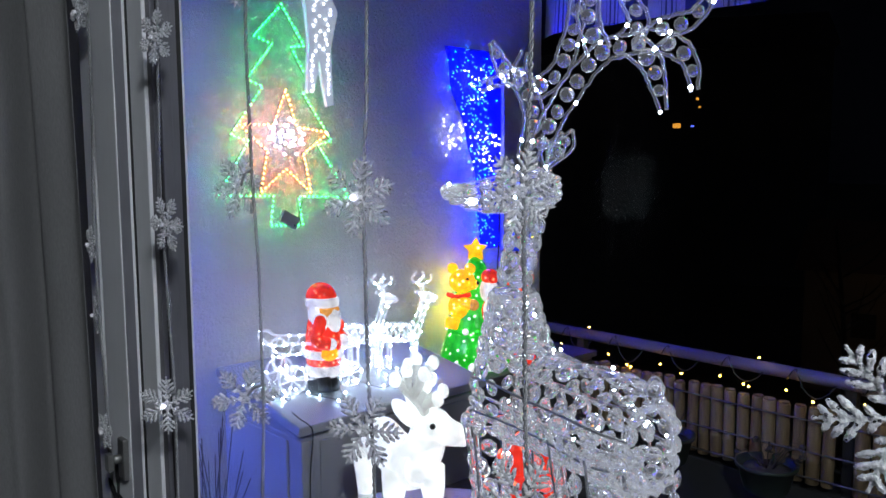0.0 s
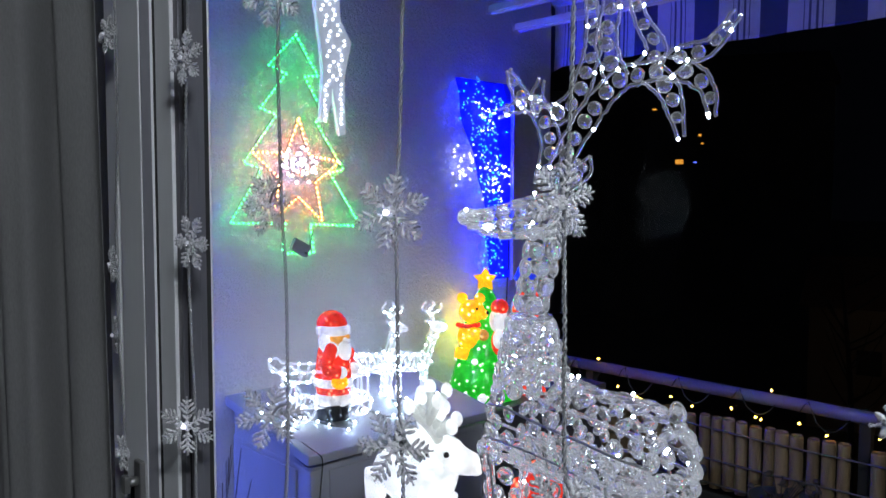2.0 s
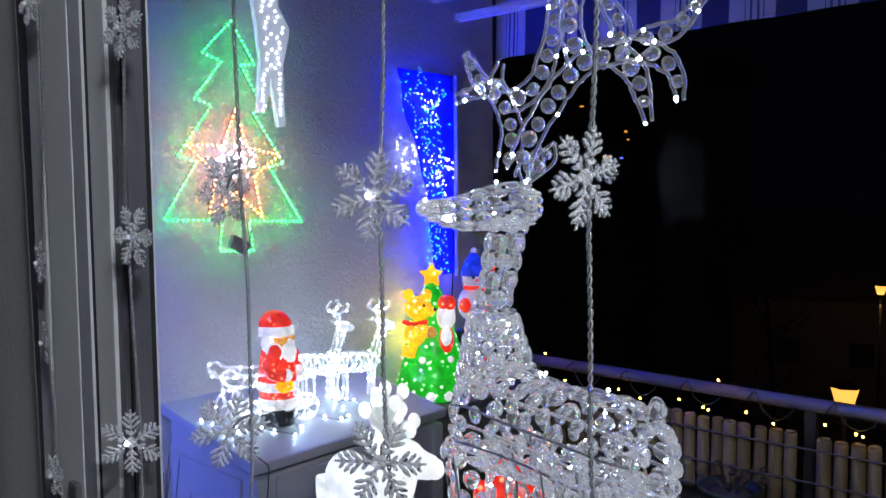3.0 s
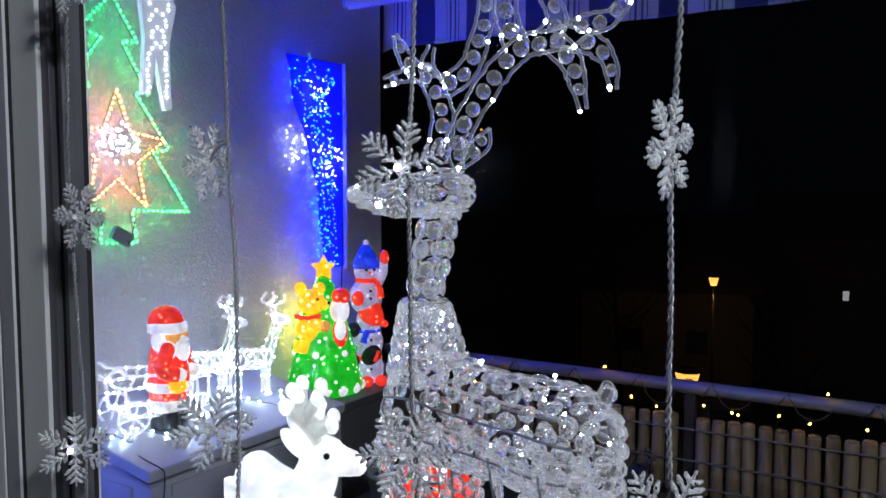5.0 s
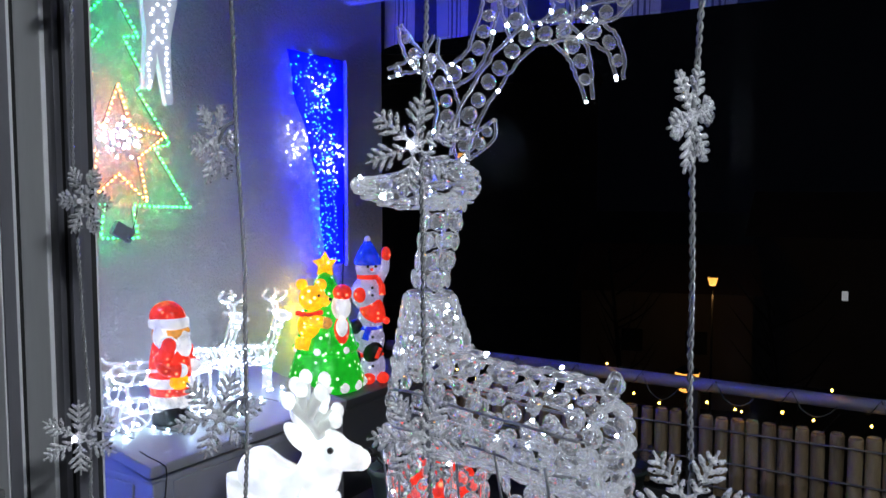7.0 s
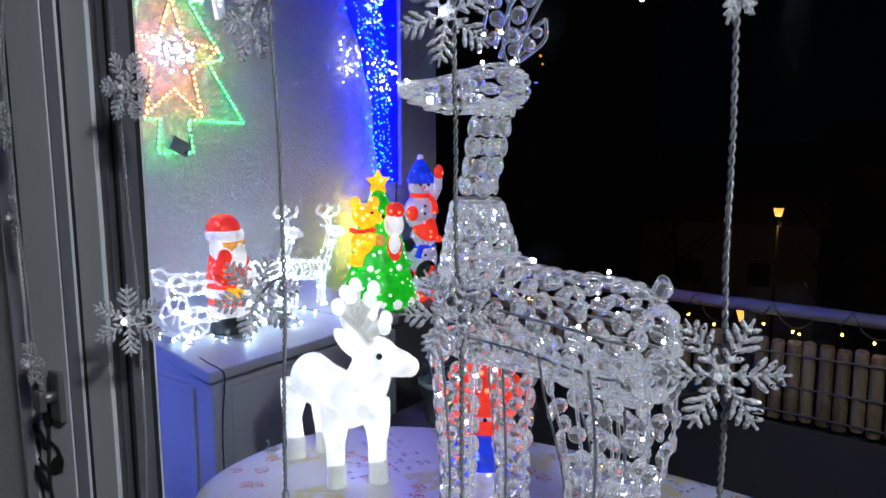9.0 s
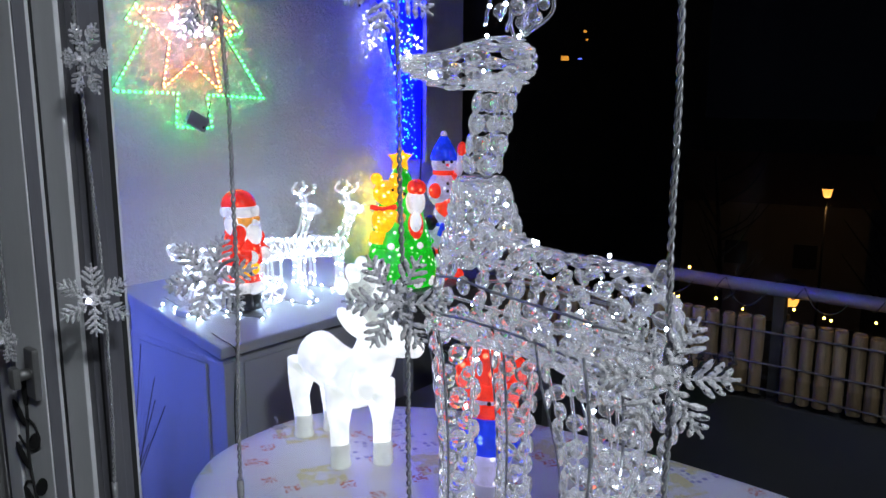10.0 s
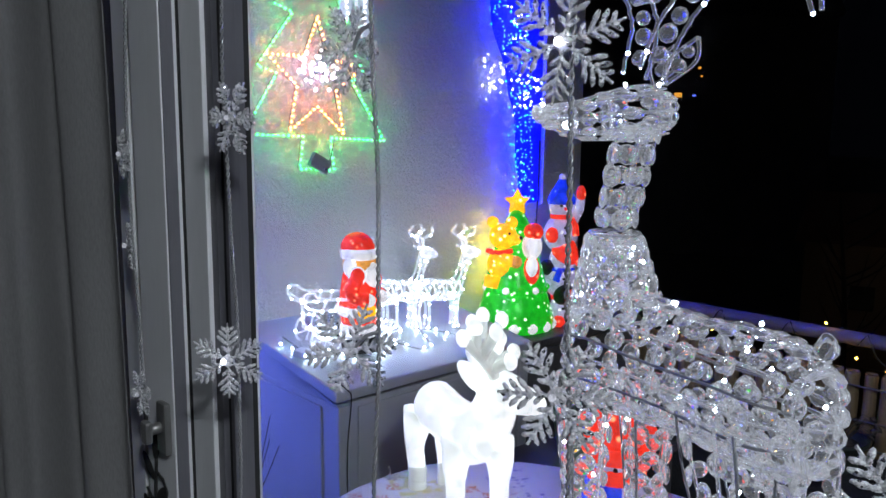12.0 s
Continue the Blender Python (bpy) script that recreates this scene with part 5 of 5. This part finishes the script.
    def branch(line, depth, wide, tip_wide=0.005, beads=0.0118):
        pts = curve_points([root + u * a + back * (depth + lean) + Z * z for a, z, lean in line], 7)
        left, right = [], []
        for i, p in enumerate(pts):
            d = (pts[min(i + 1, len(pts) - 1)] - pts[max(i - 1, 0)]).normalized()
            n = d.cross(back).normalized()
            t = i / (len(pts) - 1)
            w = wide + (tip_wide - wide) * t ** 2
            jolt = Vector((rng.uniform(-1, 1), rng.uniform(-1, 1), rng.uniform(-1, 1))) * 0.0016
            left.append(p + n * w + jolt), right.append(p - n * w - jolt)
        antler_wire.tube(left, 0.0033, 0, 6), antler_wire.tube(right, 0.0033, 0, 6)
        reach = sum((b - a).length for a, b in zip(pts, pts[1:]))
        for i, p in enumerate(along(pts, 0.029)):
            if i and (tip_wide > 0.01 or i * 0.029 < reach - 0.012):
                put_bead(antler, p + Vector((0, 0, rng.uniform(-0.003, 0.003))), back + u * rng.uniform(-0.6, 0.6) + Z * rng.uniform(-0.3, 0.3), beads * (1 if tip_wide > 0.01 else 1 - 0.45 * min(1, i * 0.029 / reach) ** 2), True)
            if i % 3 == 1:
                q = min(left if i % 2 else right, key=lambda c: (c - p).length)
                part("bulb", bulb, None, antler, m=pose(*q))

    # the near antler: a beam that runs back, with two hanging points and two rising ones
    branch([(0.051, 1.530, 0), (0.071, 1.584, 0), (0.091, 1.619, 0), (0.126, 1.668, -0.01), (0.162, 1.700, -0.02), (0.193, 1.707, -0.02), (0.228, 1.714, -0.02)], -0.03, 0.018, 0.016, 0.0130)
    branch([(0.225, 1.712, -0.02), (0.255, 1.732, -0.02), (0.295, 1.745, -0.02), (0.333, 1.794, -0.02)], -0.03, 0.017, 0.005, 0.0120)
    branch([(0.229, 1.712, -0.02), (0.264, 1.705, -0.02), (0.291, 1.678, -0.02), (0.299, 1.634, -0.02)], -0.03, 0.018, 0.004, 0.0135)
    branch([(0.205, 1.708, -0.02), (0.232, 1.680, -0.02), (0.243, 1.647, -0.02), (0.253, 1.604, -0.02)], -0.03, 0.019, 0.004, 0.0140)
    branch([(0.152, 1.700, -0.01), (0.134, 1.757, -0.01), (0.142, 1.826, -0.01), (0.129, 1.902, -0.01)], -0.03, 0.018, 0.005, 0.0135)
    branch([(0.191, 1.710, -0.01), (0.213, 1.745, -0.01), (0.190, 1.790, -0.01), (0.173, 1.843, -0.01)], -0.03, 0.016, 0.005, 0.0125)
    # the far one
    branch([(0.026, 1.530, 0), (0.038, 1.594, 0), (0.032, 1.626, 0), (0.020, 1.654, 0), (0.001, 1.672, 0), (-0.027, 1.669, 0.01), (-0.059, 1.658, 0.01)], 0.03, 0.018, 0.006, 0.0130)
    branch([(0.004, 1.668, 0), (-0.020, 1.692, 0.01), (-0.041, 1.735, 0.01)], 0.03, 0.015, 0.004, 0.0115)
    branch([(0.020, 1.650, 0), (0.052, 1.656, 0), (0.082, 1.684, 0), (0.097, 1.727, 0), (0.108, 1.773, 0), (0.103, 1.845, 0), (0.089, 1.926, 0)], 0.03, 0.017, 0.006, 0.0130)
    branch([(0.024, 1.655, 0), (0.012, 1.683, 0), (0.020, 1.715, 0)], 0.03, 0.013, 0.004, 0.0105)
    # the dark cable that lies along the flank
    for hgt in (0.30, -0.35):
        dark_wire.tube(curve_points([c - u * math.cos(hgt) * 1.03 + v * math.sin(hgt) * 1.03 for c, u, v in trunk], 3), 0.0020, 0, 6)
    part("flank_wire", dark_wire, FRAME_WIRE, o, "grey metal wires along the flanks and legs")
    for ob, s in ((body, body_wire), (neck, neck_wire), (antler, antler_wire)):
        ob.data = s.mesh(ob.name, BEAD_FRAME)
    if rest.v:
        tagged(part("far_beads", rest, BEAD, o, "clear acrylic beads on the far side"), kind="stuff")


beaded_deer()
single("solar_panel", Shape().box((-0.030, -0.004, 0.0), (0.030, 0.004, 0.085), 0, 0.002, pose(0, 0, 0, -22)), TAG, "small grey plate leaning behind the deer's legs on the tablecloth", "plate", pose(1.155, 0.715, TZ + 0.003, 0, 0, 40))


# ---- snowflake strings inside the window ----
def flake_shape():
    """A six-armed snowflake with ridged, feathered arms, 70 mm across, facing -x."""
    s = Shape()
    for k in range(6):
        m = pose(0, 0, 0, 60 * k)
        beads = 13
        s.tube([m @ Vector((0, 0, 0.002 + 0.033 * i / beads)) for i in range(beads + 1)], [(0.0017 - 0.0007 * i / beads) * (1.12 if i % 2 else 0.82) for i in range(beads + 1)], 0, 6, False)
        for at, reach, r in ((0.0085, 0.0070, 0.0017), (0.0145, 0.0118, 0.0018), (0.0205, 0.0100, 0.0018), (0.0265, 0.0068, 0.0016)):
            for d in (1, -1):
                pts = [m @ Vector((-0.0008 * math.sin(math.pi * t), d * reach * 0.80 * t, at + reach * 0.72 * t)) for t in (0, 0.2, 0.4, 0.6, 0.8, 1.0)]
                s.tube(pts, [r * 0.6, r, r * 0.72, r * 1.12, r * 0.85, r * 0.55], 0, 6, False)
    s.lathe([(0.003, -0.0022), (0.0055, -0.0015), (0.0055, 0.0015), (0.003, 0.0022)], 0, 12, pose(0, 0, 0, 0, 90), False)
    return s


def fused(shape, name, mat, voxel):
    """One moulded skin round a form made of crossing pieces."""
    ob = new(name, shape.mesh(name, mat))
    mod = ob.modifiers.new("skin", "REMESH")
    mod.mode, mod.voxel_size = "VOXEL", voxel
    me = bpy.data.meshes.new_from_object(ob.evaluated_get(bpy.context.evaluated_depsgraph_get()))
    rng = random.Random(5)
    for v in me.vertices:
        v.co += Vector((rng.uniform(-1, 1), rng.uniform(-1, 1), rng.uniform(-1, 1))) * voxel * 0.42
    me.polygons.foreach_set("use_smooth", [False] * len(me.polygons))
    me.materials.clear()
    me.materials.append(mat)
    bpy.data.objects.remove(ob)
    return me


FLAKE_MESH = fused(flake_shape(), "snowflake", FLAKE, 0.00055)
FLAKE_BULB = bulb_mesh(0.0025, LED_SOFT)
FLAKE_DARK = bulb_mesh(0.0025, acrylic("clear bulb", 0.1, glow=0.15))


def flake_string(x, y, flakes, z_end, seed):
    """A twisted clear cable from the top of the window, with snowflakes on short stalks."""
    o = holder("snowflake_string", pose(0, 0, 0), "twisted cable with glittering plastic snowflakes hanging inside the window", "string lights", group="snowflake curtain")
    rng = random.Random(seed)
    ph = rng.uniform(0, 6)
    line = lambda z: Vector((x + 0.0025 * math.sin(z * 11 + ph), y + 0.0018 * math.sin(z * 13 + ph) + 0.0007 * math.sin(z * 43), z))  # noqa: E731
    steps = int((2.2 - z_end) / 0.0018)
    for ph2, nm in ((0, "cable"), (math.pi, "cable")):
        pts = []
        for i in range(steps + 1):
            z = 2.2 - (2.2 - z_end) * i / steps
            w = z * 2 * math.pi / 0.0125 + ph2
            pts.append(line(z) + Vector((0.0011 * math.cos(w), 0.0011 * math.sin(w), 0)))
        part(nm, Shape().tube(pts, 0.0009, 0, 5), CABLE, o)
    part("end_cap", Shape().tube([line(z_end), line(z_end) - Vector((0, 0, 0.03))], [0.003, 0.0022], 0, 8), CABLE, o)
    for dy, z, tilt, turn, size, lit in flakes:
        at = Vector((x - 0.006, y + dy, z))
        f = part("snowflake", FLAKE_MESH, None, o, m=Matrix.Translation(at) @ pose(0, 0, 0, tilt, 0, turn) @ pose(0, 0, 0, tilt * 0.6) @ Matrix.Diagonal((size, size, size, 1)))
        stalk = line(z + 0.016)
        part("stalk", Shape().tube(curve_points([stalk, stalk.lerp(at, 0.4) + Vector((-0.002, 0, 0.002)), at + Vector((0.002, 0, 0))], 4), 0.0014, 0, 6), CABLE, o)
        part("bulb", FLAKE_BULB if lit else FLAKE_DARK, None, o, m=pose(at.x - 0.005, at.y, at.z))


flake_string(0.388, 0.886, [(-0.010, 1.662, 8, 12, 0.9, 0), (-0.018, 1.459, 20, 8, 0.95, 0), (0.001, 1.249, 0, 50, 0.98, 1)], 1.07, 1)
flake_string(0.392, 0.692, [(0.006, 1.70, 5, 40, 0.95, 0), (0.018, 1.503, 14, 104, 0.95, 0), (0.020, 1.295, 12, 48, 1.02, 0)], 1.135, 2)
flake_string(0.405, 0.533, [(0.002, 1.70, 12, 20, 0.95, 0), (0.005, 1.497, 6, 34, 0.97, 1), (0.002, 1.303, 18, 30, 1.0, 0)], 1.05, 3)
flake_string(0.402, 0.357, [(-0.004, 1.722, 10, 12, 0.85, 0), (0.002, 1.506, 10, 82, 0.88, 0), (-0.001, 1.297, 16, 20, 1.0, 0)], 1.06, 4)
flake_string(0.402, 0.130, [(-0.020, 1.62, 6, 20, 1.0, 0), (0.000, 1.409, 12, 4, 1.14, 0), (0, 1.20, 3, 6, 1.0, 0)], 1.04, 5)
flake_string(0.402, -0.07, [(0, 1.70, 6, 10, 1.0, 0), (0, 1.50, 12, -10, 1.0, 0), (0, 1.29, 3, 6, 1.0, 0)], 1.06, 6)
flake_string(0.370, 1.050, [(0.004, 1.711, 14, 6, 0.72, 0), (0.004, 1.425, 6, -6, 0.72, 0), (0.0, 1.335, 16, -16, 0.75, 0), (-0.012, 1.185, 10, 0, 0.75, 0)], 1.18, 7)

# ---- beyond the railing: a dark garden and a few lit things ----
single("ground", Shape().box((-60, -200, -9.2), (400, 200, -9.0)), GRASS, "dark garden ground beyond the balcony", "ground", kind="structure")


def house(name, x, y, z, w, d, h, turn, label, windows):
    o = holder(name, pose(x, y, z, 0, 0, turn), label, "house")
    part("wall", Shape().box((0, -w / 2, 0), (d, w / 2, h)), NIGHT_WALL, o)
    s = Shape()
    s.add([(-0.4, -w / 2 - 0.4, h), (d + 0.4, -w / 2 - 0.4, h), (d + 0.4, w / 2 + 0.4, h), (-0.4, w / 2 + 0.4, h), (d / 2, -w / 2 - 0.4, h + d * 0.3), (d / 2, w / 2 + 0.4, h + d * 0.3)], [(0, 1, 4), (2, 3, 5), (0, 4, 5, 3), (1, 2, 5, 4), (0, 3, 2, 1)], 0, False)
    part("roof", s, ROOF, o)
    for wy, wz, ww, wh, mat in windows:
        win = part("window", Shape().box((-0.06, wy - ww / 2, wz - wh / 2), (0.0, wy + ww / 2, wz + wh / 2)), POST, o)
        part("pane", Shape().box((-0.075, wy - ww / 2 + 0.05, wz - wh / 2 + 0.05), (-0.062, wy + ww / 2 - 0.05, wz + wh / 2 - 0.05)), mat, win)


house("house", 38.0, 11.6, -9.0, 8.0, 7.0, 5.6, 15, "pale house across the gardens, dimly lit by a street lamp", [(1.5, 3.2, 1.0, 1.1, POST), (-1.5, 3.2, 1.0, 1.1, POST)])
house("house", 46.0, 4.6, -9.0, 9.0, 8.0, 8.0, 5, "dark house with one pale lit window", [(-0.05, 5.0, 0.4, 0.6, WINDOW_PALE), (-2.4, 5.2, 0.9, 1.2, POST)])
house("apartment_house", 62.0, 37.2, -9.0, 24.0, 12.0, 20.0, 31, "dark apartment house with a few orange lit windows", [(0.15, 13.65, 0.75, 0.5, WINDOW_GLOW), (-1.5, 15.9, 0.35, 0.3, WINDOW_GLOW), (-1.7, 15.2, 0.3, 0.25, WINDOW_GLOW), (2.3, 18.2, 0.45, 0.25, WINDOW_GLOW), (-1.15, 13.6, 0.4, 0.22, BLUE_GLOW)])


def street_lamp(name, x, y, z, size, label):
    o = holder(name, pose(x, y, -9.0), label, "street lamp")
    h = z + 9.0
    part("pole", Shape().tube([(0, 0, 0), (0, 0, h - size)], [0.06, 0.04], 0, 10), POST, o)
    part("lantern", Shape().lathe([(size * 0.36, -size * 0.5), (size * 0.62, size * 0.45), (size * 0.60, size * 0.5)], 0, 6, pose(0, 0, h)), LAMP_GLOW, o)
    part("cap", Shape().lathe([(size * 0.70, size * 0.5), (size * 0.3, size * 0.75), (0.02, size * 0.8)], 0, 6, pose(0, 0, h)), POST, o)


street_lamp("street_lamp", 33.5, 8.27, -2.26, 0.34, "street lamp with an orange glass lantern, lit")
glow = bpy.data.lights.new("street_lamp_light", "POINT")
glow.energy, glow.color, glow.shadow_soft_size = 16.0, (1.0, 0.5, 0.16), 0.15
new("street_lamp_light", glow).matrix_basis = pose(33.5, 8.27, -2.76)
street_lamp("garden_lamp", 13.5, 3.87, -1.77, 0.34, "orange glowing garden lantern on a post")
for x, y, h in ((24.0, 4.0, 7.5), (26.0, 9.5, 8.5)):
    t = Shape()
    t.tube(curve_points([(0, 0, 0), (0.2, 0.1, h * 0.5), (0.1, 0.5, h)], 5), list(np.linspace(0.14, 0.04, 11)), 0, 8)
    rng = random.Random(int(h * 10))
    for k in range(16):
        z, a = rng.uniform(h * 0.35, h * 0.95), rng.uniform(0, 6.28)
        t.tube(curve_points([(0.15, 0.3 * z / h, z), (0.15 + math.cos(a) * 0.8, math.sin(a) * 0.8, z + 0.6), (0.15 + math.cos(a) * 1.5, math.sin(a) * 1.5, z + 1.5)], 3), [0.04, 0.035, 0.03, 0.025, 0.02, 0.015, 0.01], 0, 5)
    single("bare_tree", t, TWIG, "bare garden tree in the dark", "tree", pose(x, y, -9.0))

# ---- small loose things ----
orn = holder("snowflake_ornament", pose(1.03, 1.452, 0.7535), "small flat white snowflake ornament lying on the tablecloth", "ornament")
part("flake", FLAKE_MESH, None, orn, m=pose(0, 0, 0.001, 0, 90, 20) @ Matrix.Diagonal((0.4, 0.5, 0.5, 1)))
part("hook", Shape().tube(curve_points([(0, 0.008, 0.002), (0.004, 0.010, 0.012), (0, 0.010, 0.020), (-0.005, 0.009, 0.016)], 4), 0.0010, 0, 6), WHITE_METAL, orn)
cord = curve_points([(1.072, 1.735, 0.892), (1.069, 1.700, 0.886), (1.075, 1.664, 0.875), (1.084, 1.662, 0.850), (1.080, 1.672, 0.74), (1.078, 1.672, 0.60), (1.082, 1.670, 0.30)], 5)
part("lead", Shape().tube(cord, 0.0016, 0, 6), CABLE_DARK, tangle, "thin dark lead over the lid corner")
lead = curve_points([(1.262, TW - 0.004, 1.345), (1.225, TW + 0.010, 1.22), (1.175, TW + 0.016, 1.06), (1.120, TW + 0.010, 0.958)], 6)
part("wall_lead", Shape().tube(lead, 0.0009, 0, 5), WHITE_METAL, case, "thin clear lead running down the wall")
small_case = holder("battery_case", pose(1.085, 1.862, lid_z(1.862) + 0.001, 9.6, 0, 24), "small pale battery case lying on the box lid", "battery case")
part("case", Shape().box((-0.020, -0.015, 0.0), (0.020, 0.015, 0.016), 0, 0.003), WHITE_METAL, small_case)
part("switch", Shape().box((-0.005, -0.017, 0.006), (0.005, -0.0145, 0.011), 0, 0.0008), BLACKPAINT, small_case)
